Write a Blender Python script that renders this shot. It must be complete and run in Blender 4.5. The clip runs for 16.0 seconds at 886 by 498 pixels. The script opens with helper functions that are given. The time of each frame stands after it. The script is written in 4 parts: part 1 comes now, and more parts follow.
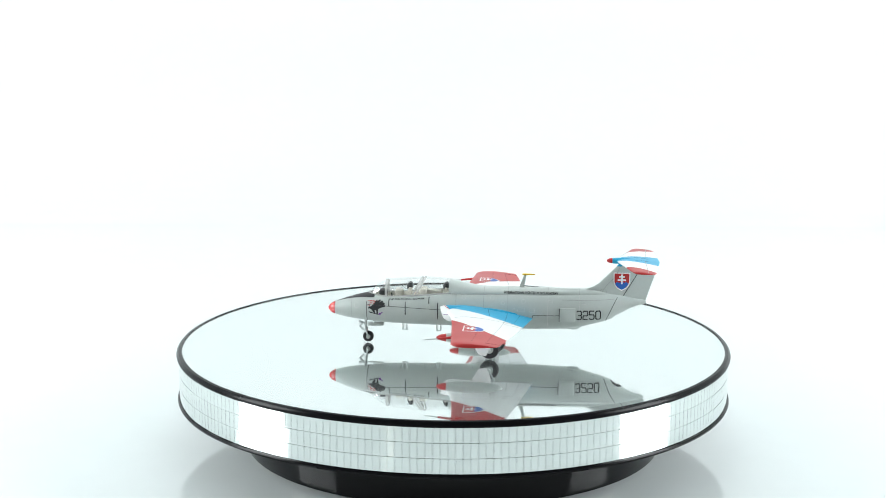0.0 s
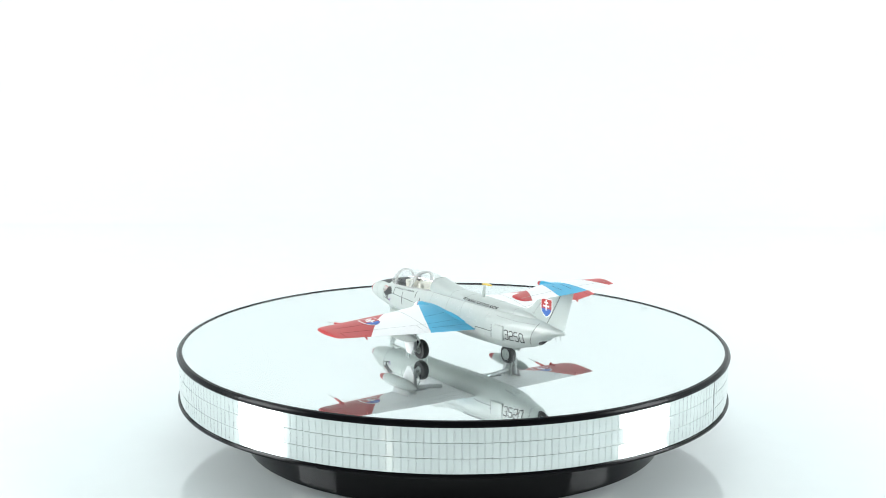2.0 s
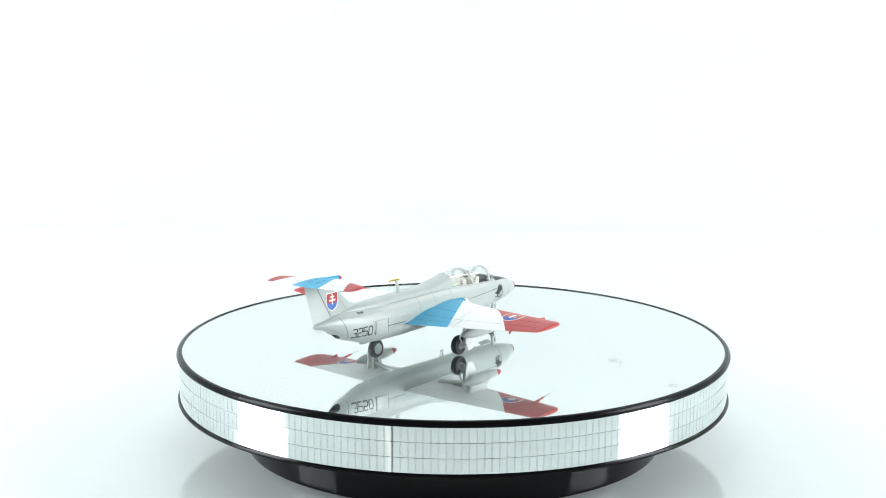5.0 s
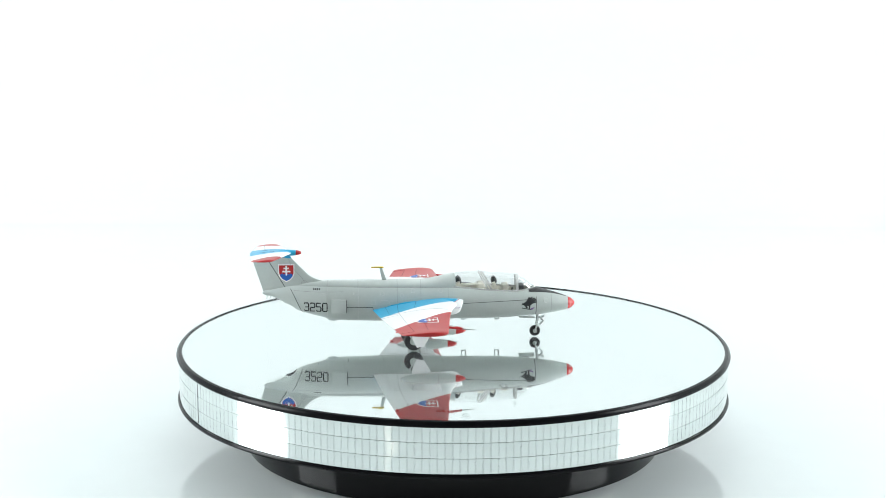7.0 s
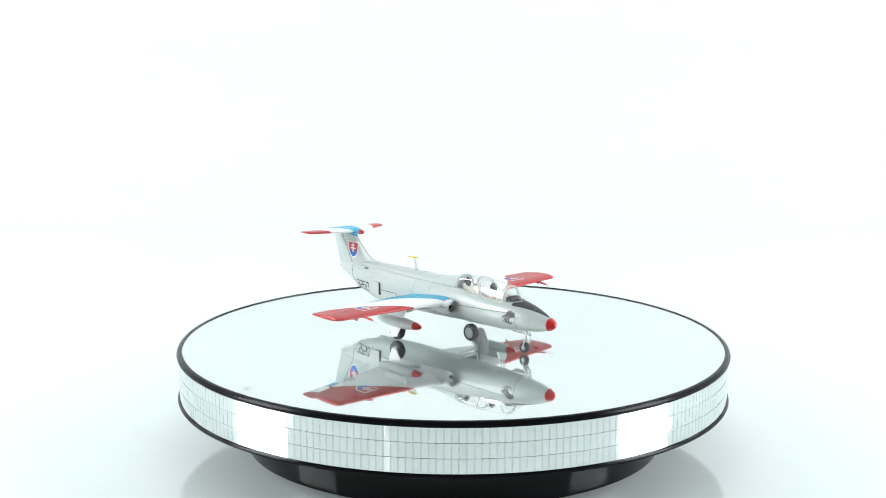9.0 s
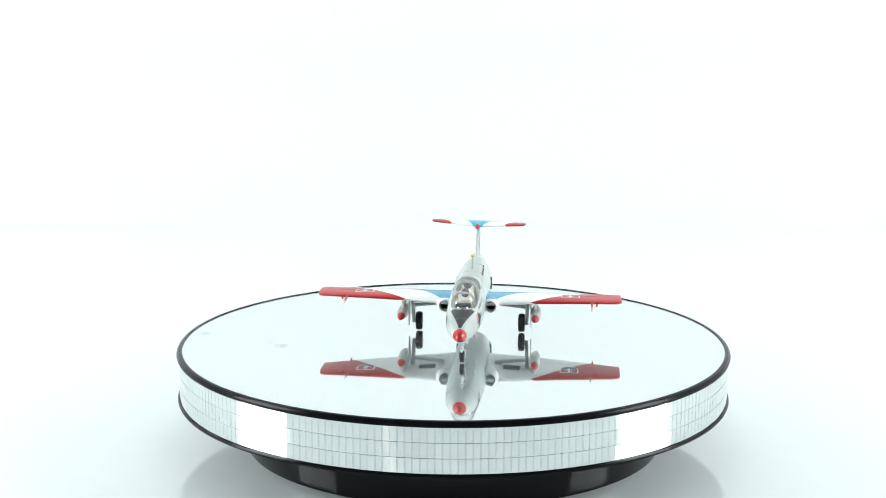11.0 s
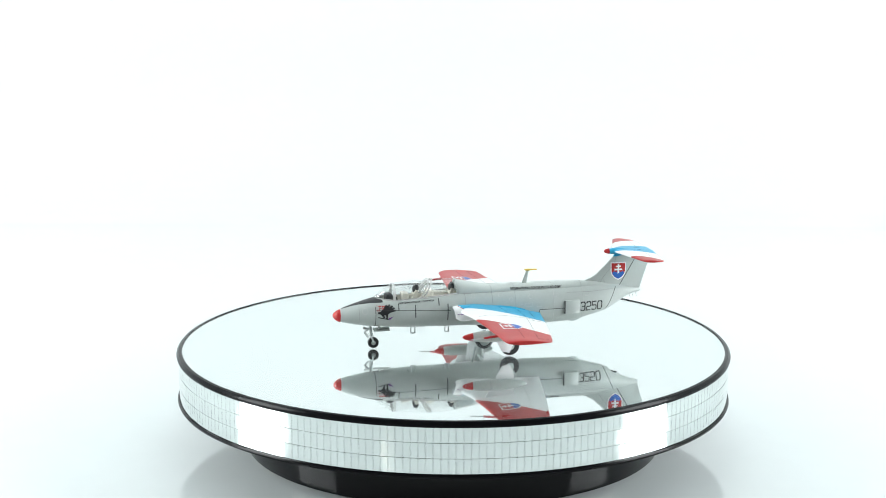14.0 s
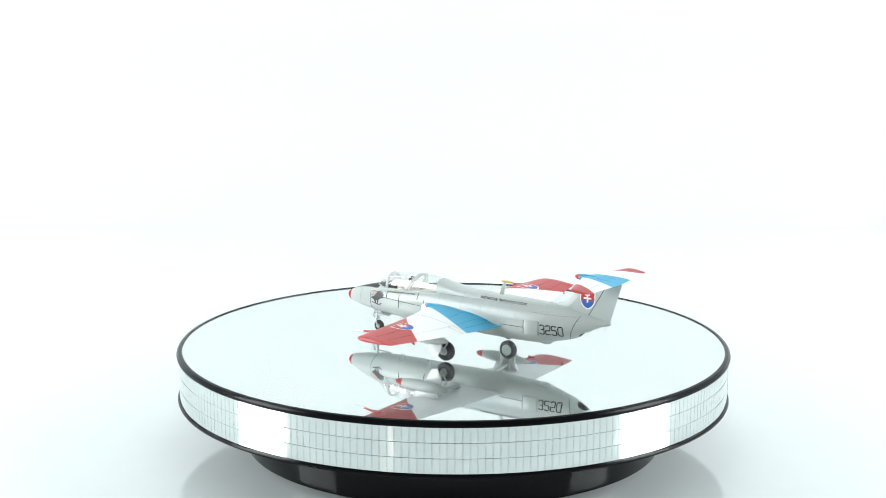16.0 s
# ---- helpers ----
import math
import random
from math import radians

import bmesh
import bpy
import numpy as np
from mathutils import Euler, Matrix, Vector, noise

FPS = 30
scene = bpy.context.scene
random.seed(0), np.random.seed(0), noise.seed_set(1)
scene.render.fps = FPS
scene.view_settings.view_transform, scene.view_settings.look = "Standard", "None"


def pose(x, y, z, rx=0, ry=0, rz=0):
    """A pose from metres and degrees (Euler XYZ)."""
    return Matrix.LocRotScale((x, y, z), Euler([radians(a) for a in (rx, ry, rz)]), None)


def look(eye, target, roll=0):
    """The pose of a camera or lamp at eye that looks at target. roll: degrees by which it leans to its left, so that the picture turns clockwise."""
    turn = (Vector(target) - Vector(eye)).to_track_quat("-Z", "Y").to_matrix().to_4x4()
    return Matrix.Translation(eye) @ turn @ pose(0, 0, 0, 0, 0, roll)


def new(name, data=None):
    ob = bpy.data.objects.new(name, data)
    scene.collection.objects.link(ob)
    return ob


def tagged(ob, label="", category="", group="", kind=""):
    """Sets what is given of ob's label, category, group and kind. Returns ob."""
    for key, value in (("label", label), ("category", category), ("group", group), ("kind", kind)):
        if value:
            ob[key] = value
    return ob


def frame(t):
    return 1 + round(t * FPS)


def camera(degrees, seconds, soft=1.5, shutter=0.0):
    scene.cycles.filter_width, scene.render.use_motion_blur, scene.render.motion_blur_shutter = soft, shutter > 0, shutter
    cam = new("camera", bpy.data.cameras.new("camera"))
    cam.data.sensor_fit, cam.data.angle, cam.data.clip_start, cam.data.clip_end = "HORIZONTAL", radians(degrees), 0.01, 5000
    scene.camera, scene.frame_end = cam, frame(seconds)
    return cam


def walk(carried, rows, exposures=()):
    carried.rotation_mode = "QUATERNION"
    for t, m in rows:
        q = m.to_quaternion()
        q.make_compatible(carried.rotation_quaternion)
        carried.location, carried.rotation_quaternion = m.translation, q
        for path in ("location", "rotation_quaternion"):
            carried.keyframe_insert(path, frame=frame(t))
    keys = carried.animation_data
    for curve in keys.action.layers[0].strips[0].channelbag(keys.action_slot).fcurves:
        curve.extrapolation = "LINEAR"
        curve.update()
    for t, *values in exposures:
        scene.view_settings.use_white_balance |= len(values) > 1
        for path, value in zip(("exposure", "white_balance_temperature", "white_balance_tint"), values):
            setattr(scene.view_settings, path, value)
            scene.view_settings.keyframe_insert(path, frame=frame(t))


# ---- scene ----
SECONDS = 16.0
TABLE_TO_MIRROR = 0.0455          # height of the mirror over the table
SPIN = 24.45                      # degrees per second, clockwise from above

# ---- camera ----
cam = camera(32.12, SECONDS, soft=0.9, shutter=0.5)
EYE = Vector((0.0, -0.6833, 0.1757 + TABLE_TO_MIRROR))
AIM = EYE + Vector((-0.00689, 0.98157, -0.19093))
walk(cam, [(0.0, look(EYE, AIM, 0.158)), (SECONDS, look(EYE, AIM, 0.158))])

# ---- light: a white light tent, softboxes left and right, unseen lamps added behind and above, the front open to a dim room ----
world = bpy.data.worlds.new("dim_room")
scene.world = world
world.use_nodes = True
world.node_tree.nodes["Background"].inputs[0].default_value = (0.86, 0.97, 1.0, 1)
world.node_tree.nodes["Background"].inputs[1].default_value = 0.10


def softbox(name, eye, target, sx, sy, watts, colour):
    lamp = bpy.data.lights.new(name, "AREA")
    lamp.shape, lamp.size, lamp.size_y = "RECTANGLE", sx, sy
    lamp.energy, lamp.color = watts, colour
    ob = new(name, lamp)
    ob.matrix_world = look(eye, target)
    return ob


COOL = (0.938, 0.992, 1.0)
softbox("softbox_lamp", (-0.68, -0.165, 0.28), (0.0, -0.02, 0.14), 0.30, 0.40, 5.8, COOL)
softbox("softbox_lamp", (0.68, -0.165, 0.28), (0.0, -0.02, 0.14), 0.30, 0.40, 5.8, COOL)
# added lamps, unseen, facing away from the jet to brighten the backdrop
softbox("added_backdrop_lamp", (-0.80, 0.45, 0.70), (0.15, 1.10, 0.55), 0.35, 0.50, 4.85, (1.0, 0.998, 0.995))
softbox("added_backdrop_lamp", (0.80, 0.45, 0.70), (-0.15, 1.10, 0.55), 0.35, 0.50, 4.85, (1.0, 0.998, 0.995))
# added fill from above, out of view, mostly for the table
softbox("added_overhead_lamp", (0.0, 0.50, 1.28), (0.0, 0.56, 0.1), 1.7, 0.9, 1.3, (1.0, 1.0, 1.0))
softbox("room_strip_lamp", (-1.10, -2.38, 0.80), (0.0, -0.1, 0.1), 0.018, 0.55, 0.32, (1.0, 0.90, 0.78))


# ---- materials ----
def material(name, colour, rough=0.5, metal=0.0, vary=0.06, grain=400.0, bump=0.0, coat=0.0, spec=0.5, blotch=40.0):
    """A painted or moulded surface with faint blotches and fine grain."""
    m = bpy.data.materials.new(name)
    m.use_nodes = True
    nt = m.node_tree
    b = nt.nodes["Principled BSDF"]
    b.inputs["Roughness"].default_value = rough
    b.inputs["Metallic"].default_value = metal
    b.inputs["Coat Weight"].default_value = coat
    b.inputs["Specular IOR Level"].default_value = spec
    tc = nt.nodes.new("ShaderNodeTexCoord")
    big = nt.nodes.new("ShaderNodeTexNoise")
    big.inputs["Scale"].default_value = blotch
    big.inputs["Detail"].default_value = 4
    fine = nt.nodes.new("ShaderNodeTexNoise")
    fine.inputs["Scale"].default_value = grain
    fine.inputs["Detail"].default_value = 2
    for n in (big, fine):
        nt.links.new(tc.outputs["Object"], n.inputs["Vector"])
    add = nt.nodes.new("ShaderNodeMath")
    add.operation = "ADD"
    nt.links.new(big.outputs["Fac"], add.inputs[0])
    nt.links.new(fine.outputs["Fac"], add.inputs[1])
    ramp = nt.nodes.new("ShaderNodeMapRange")
    ramp.inputs["From Min"].default_value, ramp.inputs["From Max"].default_value = 0.6, 1.4
    ramp.inputs["To Min"].default_value, ramp.inputs["To Max"].default_value = 1 - vary, 1 + vary
    nt.links.new(add.outputs[0], ramp.inputs["Value"])
    mul = nt.nodes.new("ShaderNodeVectorMath")
    mul.operation = "SCALE"
    mul.inputs[0].default_value = colour
    nt.links.new(ramp.outputs["Result"], mul.inputs["Scale"])
    nt.links.new(mul.outputs[0], b.inputs["Base Color"])
    rr = nt.nodes.new("ShaderNodeMapRange")
    rr.inputs["To Min"].default_value, rr.inputs["To Max"].default_value = rough * 0.85, min(1, rough * 1.15)
    nt.links.new(big.outputs["Fac"], rr.inputs["Value"])
    nt.links.new(rr.outputs["Result"], b.inputs["Roughness"])
    if bump:
        bp = nt.nodes.new("ShaderNodeBump")
        bp.inputs["Strength"].default_value = bump
        bp.inputs["Distance"].default_value = 0.0002
        nt.links.new(fine.outputs["Fac"], bp.inputs["Height"])
        nt.links.new(bp.outputs["Normal"], b.inputs["Normal"])
    return m


def clear_material(name, tint, gloss, least=0.08):
    """Thin clear plastic: see-through, with a glossy skin that grows at grazing angles."""
    m = bpy.data.materials.new(name)
    m.use_nodes = True
    nt = m.node_tree
    nt.nodes.remove(nt.nodes["Principled BSDF"])
    out = nt.nodes["Material Output"]
    tr = nt.nodes.new("ShaderNodeBsdfTransparent")
    tr.inputs[0].default_value = (*tint, 1)
    gl = nt.nodes.new("ShaderNodeBsdfGlossy")
    gl.inputs["Roughness"].default_value = 0.04
    lw = nt.nodes.new("ShaderNodeLayerWeight")
    lw.inputs["Blend"].default_value = 0.5
    edge = nt.nodes.new("ShaderNodeMath")
    edge.operation = "POWER"
    edge.inputs[1].default_value = 5.0
    nt.links.new(lw.outputs["Facing"], edge.inputs[0])
    amount = nt.nodes.new("ShaderNodeMapRange")
    amount.inputs["To Min"].default_value, amount.inputs["To Max"].default_value = least, gloss
    nt.links.new(edge.outputs[0], amount.inputs["Value"])
    mix = nt.nodes.new("ShaderNodeMixShader")
    nt.links.new(amount.outputs["Result"], mix.inputs[0])
    nt.links.new(tr.outputs[0], mix.inputs[1])
    nt.links.new(gl.outputs[0], mix.inputs[2])
    nt.links.new(mix.outputs[0], out.inputs["Surface"])
    return m


def mirror_material():
    """Silvered glass with a slight green tint, a haze of dust and a few dull smears."""
    m = bpy.data.materials.new("mirror_glass")
    m.use_nodes = True
    nt = m.node_tree
    b = nt.nodes["Principled BSDF"]
    b.inputs["Base Color"].default_value = (0.86, 0.892, 0.888, 1)
    b.inputs["Metallic"].default_value = 1.0
    b.inputs["Roughness"].default_value = 0.015
    tc = nt.nodes.new("ShaderNodeTexCoord")
    dust = nt.nodes.new("ShaderNodeTexNoise")
    dust.inputs["Scale"].default_value = 34
    dust.inputs["Detail"].default_value = 6
    dust.inputs["Roughness"].default_value = 0.65
    nt.links.new(tc.outputs["Object"], dust.inputs["Vector"])
    mask = nt.nodes.new("ShaderNodeMapRange")
    mask.inputs["From Min"].default_value, mask.inputs["From Max"].default_value = 0.67, 0.80
    mask.inputs["To Min"].default_value, mask.inputs["To Max"].default_value = 0.045, 0.10
    nt.links.new(dust.outputs["Fac"], mask.inputs["Value"])
    df = nt.nodes.new("ShaderNodeBsdfDiffuse")
    df.inputs[0].default_value = (0.62, 0.66, 0.66, 1)
    mix = nt.nodes.new("ShaderNodeMixShader")
    nt.links.new(mask.outputs["Result"], mix.inputs[0])
    nt.links.new(b.outputs[0], mix.inputs[1])
    nt.links.new(df.outputs[0], mix.inputs[2])
    nt.links.new(mix.outputs[0], nt.nodes["Material Output"].inputs["Surface"])
    return m


WHITE_SWEEP = material("white_acrylic_sweep", (0.69, 0.73, 0.73), 0.06, vary=0.012, grain=60, blotch=2.0)
TENT = material("white_tent_cloth", (0.86, 0.90, 0.91), 0.9, vary=0.02, grain=500, bump=0.1, blotch=3.0)
MIRROR = mirror_material()
BLACK_TRIM = material("black_rubber_trim", (0.005, 0.005, 0.006), 0.20, spec=0.10, vary=0.2, grain=300, bump=0.05)
BLACK_GLOSS = material("black_gloss_plastic", (0.005, 0.005, 0.006), 0.09, spec=0.27, vary=0.15, grain=200)
BACKING = material("grey_adhesive_backing", (0.66, 0.69, 0.69), 0.6, vary=0.15, grain=300)
TILE = material("mirror_tile", (0.80, 0.845, 0.83), 0.10, metal=1.0, vary=0.04, grain=150)
GREY = material("light_grey_paint", (0.445, 0.487, 0.467), 0.30, vary=0.035, grain=900, bump=0.05)
GREY_DARK = material("grey_gear_metal", (0.50, 0.54, 0.535), 0.35, metal=0.12, vary=0.08, grain=900, bump=0.05)
SILVER = material("bare_metal", (0.55, 0.56, 0.56), 0.48, metal=0.9, vary=0.08, grain=900)
WHITE = material("white_paint", (0.80, 0.81, 0.81), 0.32, vary=0.03, grain=900, bump=0.05)
RED = material("red_paint", (0.43, 0.023, 0.023), 0.34, vary=0.06, grain=900, bump=0.05)
BLUE = material("sky_blue_paint", (0.028, 0.36, 0.59), 0.34, vary=0.05, grain=900, bump=0.05)
DEEP_BLUE = material("deep_blue_decal", (0.02, 0.11, 0.44), 0.4, vary=0.05, grain=900)
BLACK = material("matt_black_paint", (0.018, 0.019, 0.021), 0.45, vary=0.15, grain=900, bump=0.06)
LINE = material("line_wash_and_gap_shade", (0.085, 0.09, 0.09), 0.6, vary=0.3, grain=700)
LINE_SOFT = material("faint_panel_line", (0.33, 0.345, 0.34), 0.45, vary=0.25, grain=700)
# paler than the body grey: highlights on raised edges put into the colour
RIDGE = material("raised_edge_highlight", (0.50, 0.52, 0.505), 0.30, vary=0.06, grain=700)
WELL = material("wheel_well_paint", (0.42, 0.47, 0.49), 0.6, vary=0.2, grain=500)
RED_LINE = material("dark_red_panel_line", (0.17, 0.008, 0.009), 0.5, vary=0.15, grain=700)
NAVY = material("blue_panel_line", (0.008, 0.10, 0.22), 0.5, vary=0.15, grain=700)
CREAM = material("cream_cockpit_plastic", (0.74, 0.72, 0.64), 0.5, vary=0.08, grain=900)
YELLOW = material("mustard_paint", (0.58, 0.40, 0.03), 0.4, vary=0.08, grain=900)
RUBBER = material("tyre_rubber", (0.02, 0.02, 0.022), 0.55, vary=0.2, grain=900, bump=0.1)
RED_GLASS = material("red_gloss_nose", (0.47, 0.022, 0.024), 0.22, vary=0.08, grain=500)
PURPLE = material("purple_decal", (0.16, 0.05, 0.25), 0.45, vary=0.08, grain=900)
def smear_material():
    """A thin grey film that hides a little of what lies under it."""
    m = bpy.data.materials.new("grey_smear")
    m.use_nodes = True
    nt = m.node_tree
    b = nt.nodes["Principled BSDF"]
    b.inputs["Base Color"].default_value = (0.32, 0.36, 0.35, 1)
    b.inputs["Roughness"].default_value = 0.8
    tc = nt.nodes.new("ShaderNodeTexCoord")
    n = nt.nodes.new("ShaderNodeTexNoise")
    n.inputs["Scale"].default_value = 700
    nt.links.new(tc.outputs["Object"], n.inputs["Vector"])
    k = nt.nodes.new("ShaderNodeMapRange")
    k.inputs["From Min"].default_value, k.inputs["From Max"].default_value = 0.38, 0.75
    k.inputs["To Max"].default_value = 0.42
    nt.links.new(n.outputs["Fac"], k.inputs["Value"])
    nt.links.new(k.outputs["Result"], b.inputs["Alpha"])
    return m


SMEAR = smear_material()
CANOPY = clear_material("clear_canopy_plastic", (0.985, 0.99, 0.99), 0.45, 0.13)
def frosted_material():
    """Thick clear plastic edges that scatter some of the light."""
    m = material("frosted_canopy_edge", (0.70, 0.71, 0.69), 0.22, vary=0.05, grain=900)
    m.node_tree.nodes["Principled BSDF"].inputs["Alpha"].default_value = 0.5
    return m


FROST = frosted_material()
GLASS = clear_material("clear_glass_top", (0.99, 0.995, 0.995), 0.10)


# ---- mesh helpers ----
def link_mesh(name, verts, faces, mats, parent=None, label="", smooth=True, index=None, sharp=None):
    me = bpy.data.meshes.new(name)
    me.from_pydata([tuple(p) for p in verts], [], faces)
    for m in mats if isinstance(mats, (list, tuple)) else [mats]:
        me.materials.append(m)
    if index is not None:
        me.polygons.foreach_set("material_index", index)
    bm = bmesh.new()
    bm.from_mesh(me)
    bmesh.ops.recalc_face_normals(bm, faces=bm.faces)
    if smooth:
        for f in bm.faces:
            f.smooth = True
        limit = radians(sharp or 38)
        for e in bm.edges:
            if len(e.link_faces) == 2 and e.calc_face_angle(0) > limit:
                e.smooth = False
    bm.to_mesh(me)
    bm.free()
    ob = new(name, me)
    if parent:
        ob.parent = parent
    if label:
        tagged(ob, label)
    return ob


def part(name, bm, mat, parent, label=""):
    """Links a bmesh as one mesh object under a thing or a part."""
    me = bpy.data.meshes.new(name)
    bmesh.ops.recalc_face_normals(bm, faces=bm.faces)
    for f in bm.faces:
        f.smooth = True
    for e in bm.edges:
        if len(e.link_faces) == 2 and e.calc_face_angle(0) > radians(38):
            e.smooth = False
    bm.to_mesh(me)
    bm.free()
    me.materials.append(mat)
    ob = new(name, me)
    if parent:
        ob.parent = parent
    if label:
        tagged(ob, label)
    return ob


def grid_faces(rows, cols, close_cols=False, off=0):
    out = []
    for i in range(rows - 1):
        for j in range(cols if close_cols else cols - 1):
            k = (j + 1) % cols
            out.append((off + i * cols + j, off + i * cols + k, off + (i + 1) * cols + k, off + (i + 1) * cols + j))
    return out


def lathe(name, profile, steps, mat, parent=None, label="", closed=False):
    """Turns a profile of (radius, height) round the z axis."""
    verts, n = [], len(profile)
    for i in range(steps):
        a = 2 * math.pi * i / steps
        verts += [(r * math.cos(a), r * math.sin(a), z) for r, z in profile]
    faces = []
    for i in range(steps):
        k = (i + 1) % steps
        for j in range(n if closed else n - 1):
            l = (j + 1) % n
            faces.append((i * n + j, k * n + j, k * n + l, i * n + l))
    return link_mesh(name, verts, faces, mat, parent, label)


# ---- table, sweep and tent ----
def build_sweep():
    prof = [(-1.5, 0.0), (-0.5, 0.0), (0.0, 0.0), (0.55, 0.0)]
    prof += [(0.55 + 0.55 * math.sin(a), 0.55 - 0.55 * math.cos(a)) for a in np.linspace(0.05, math.pi / 2, 24)]
    prof += [(1.10, 0.9), (1.10, 1.35)]
    xs = np.linspace(-1.1, 1.1, 9)
    verts = [(x, y, z) for y, z in prof for x in xs]
    low = [(x, y + 0.01, z - 0.01) for y, z in prof for x in xs]
    n = len(verts)
    faces = grid_faces(len(prof), 9) + grid_faces(len(prof), 9, off=n)
    ob = link_mesh("backdrop", verts + low, faces, WHITE_SWEEP)
    tagged(ob, "white glossy acrylic table sweeping up into backdrop", "backdrop", kind="structure")
    return ob


def build_tent_panel(name, x0, x1, y0, y1, z0, z1, label):
    bm = bmesh.new()
    bmesh.ops.create_cube(bm, size=1)
    for v in bm.verts:
        v.co = Vector(((x0 + x1) / 2 + v.co.x * (x1 - x0), (y0 + y1) / 2 + v.co.y * (y1 - y0), (z0 + z1) / 2 + v.co.z * (z1 - z0)))
    return tagged(part(name, bm, TENT, None), label, "tent wall", kind="structure")


build_sweep()
# assumed tent walls and roof, never in view, added to bounce light
build_tent_panel("wall_west", -1.12, -1.10, -0.35, 1.12, -0.01, 1.36, "unseen white cloth side wall of light tent, added to bounce light")
build_tent_panel("wall_east", 1.10, 1.12, -0.35, 1.12, -0.01, 1.36, "unseen white cloth side wall of light tent, added to bounce light")
build_tent_panel("ceiling", -1.12, 1.12, -0.35, 1.12, 1.36, 1.38, "unseen white cloth roof of light tent, added to bounce light")


# ---- turntable ----
table_stand = new("display_turntable")
tagged(table_stand, "round mirror-topped display turntable on glossy black base", "turntable")

lathe("base", [(0.0, 0.0), (0.0925, 0.0), (0.0945, 0.001), (0.0950, 0.003), (0.0950, 0.0205), (0.0935, 0.0223), (0.0, 0.0223)],
      128, BLACK_GLOSS, table_stand, "glossy black plastic round base")

TOP = TABLE_TO_MIRROR
tray = lathe("tray", [(0.0, TOP - 0.0207), (0.1237, TOP - 0.0207), (0.1237, TOP - 0.0020), (0.1200, TOP - 0.0012), (0.0, TOP - 0.0012)],
             192, BACKING, table_stand, "revolving tray")
tray.location = (0, 0, 0)
lathe("top_trim", [(0.1224, TOP - 0.001), (0.1224, TOP + 0.0002), (0.1229, TOP + 0.0005), (0.1240, TOP + 0.0003), (0.1248, TOP - 0.0006), (0.1250, TOP - 0.0013),
                   (0.1248, TOP - 0.0020), (0.1238, TOP - 0.0022)], 192, BLACK_TRIM, tray, "black rounded edge trim", closed=True)
lathe("bottom_trim", [(0.1236, TOP - 0.0207), (0.1246, TOP - 0.0209), (0.1249, TOP - 0.0216), (0.1246, TOP - 0.0224), (0.1225, TOP - 0.0227),
                      (0.118, TOP - 0.0232), (0.0, TOP - 0.0232), (0.0, TOP - 0.0207)], 192, BLACK_TRIM, tray, "black lower edge trim")
lathe("mirror", [(0.0, TOP), (0.08, TOP), (0.1226, TOP), (0.1226, TOP - 0.001), (0.0, TOP - 0.001)], 192, MIRROR, tray, "clear silvered mirror disc")


glass = lathe("glass_top", [(0.0, TOP + 0.0004), (0.1226, TOP + 0.0004)], 96, GLASS, tray, "clear glass over the silvering")
glass.visible_shadow = False


def build_smudges():
    """Faint finger marks and dust on the glass."""
    rng = random.Random(3)
    marks = [(-9, 78, 3.2, 2.0, 1.5), (-3, 84, 3.0, 0.7, 1.7), (-16, 104, 2.0, 0.7, 1.0), (-22, 107.5, 1.2, 0.7, 0.8), (13, 115, 2.2, 1.6, 1.4), (-9, 101, 1.8, 0.6, 1.5)]

    for k in range(26):
        rad, an = 112 * math.sqrt(rng.random()), rng.uniform(0, 6.28)
        marks.append((rad * math.cos(an), rad * math.sin(an), rng.uniform(0.3, 1.0), rng.uniform(0.2, 0.5), rng.uniform(0, 3.1)))
    verts, faces = [], []
    for x, y, l, w, a in marks:
        o, n = len(verts), 18
        for i in range(n):
            t = 2 * math.pi * i / n
            k = 1 + 0.45 * noise.noise((x + 2 * math.cos(t), y + 2 * math.sin(t), l))
            u, v = l * k * math.cos(t), w * k * math.sin(t)
            verts.append(((x + u * math.cos(a) - v * math.sin(a)) * 0.001, (y + u * math.sin(a) + v * math.cos(a)) * 0.001, TOP + 0.00043))
        faces.append(tuple(range(o, o + n)))
    ob = link_mesh("smudges", verts, faces, SMEAR, tray, "faint grey finger marks and dust")
    ob.visible_shadow = False
    tagged(ob, kind="stuff")


build_smudges()


# ---- the model aircraft; lengths in millimetres: x aft of the nose, y to starboard, z over the mirror ----
jet = new("model_jet")
tagged(jet, "grey, red, white and blue diecast model jet trainer on mirror", "model aircraft")


def V(x, y, z):
    return ((x - 60) * 0.001, y * 0.001, z * 0.001)


ST = np.array([  # x, top, bottom, half width, roundness
    (3.0, 18.9, 13.0, 2.95, 2.0), (9.5, 21.2, 11.7, 5.0, 2.05), (18, 23.4, 10.7, 6.7, 2.15), (26, 24.3, 10.0, 7.6, 2.2),
    (35, 24.9, 9.6, 8.1, 2.25), (45, 25.6, 9.4, 8.3, 2.3), (56, 26.3, 9.3, 8.4, 2.3), (70, 26.5, 8.9, 8.4, 2.3), (85, 26.6, 8.6, 8.3, 2.3),
    (100, 26.4, 8.8, 8.1, 2.25), (111, 26.2, 9.4, 7.6, 2.2), (118, 26.0, 11.2, 6.7, 2.15), (125, 25.6, 13.1, 5.5, 2.1), (130, 25.3, 15.5, 4.3, 2.0),
    (135, 24.3, 18.6, 3.0, 2.0), (140, 23.2, 20.8, 1.6, 2.0), (142.2, 22.6, 21.5, 0.9, 2.0)])


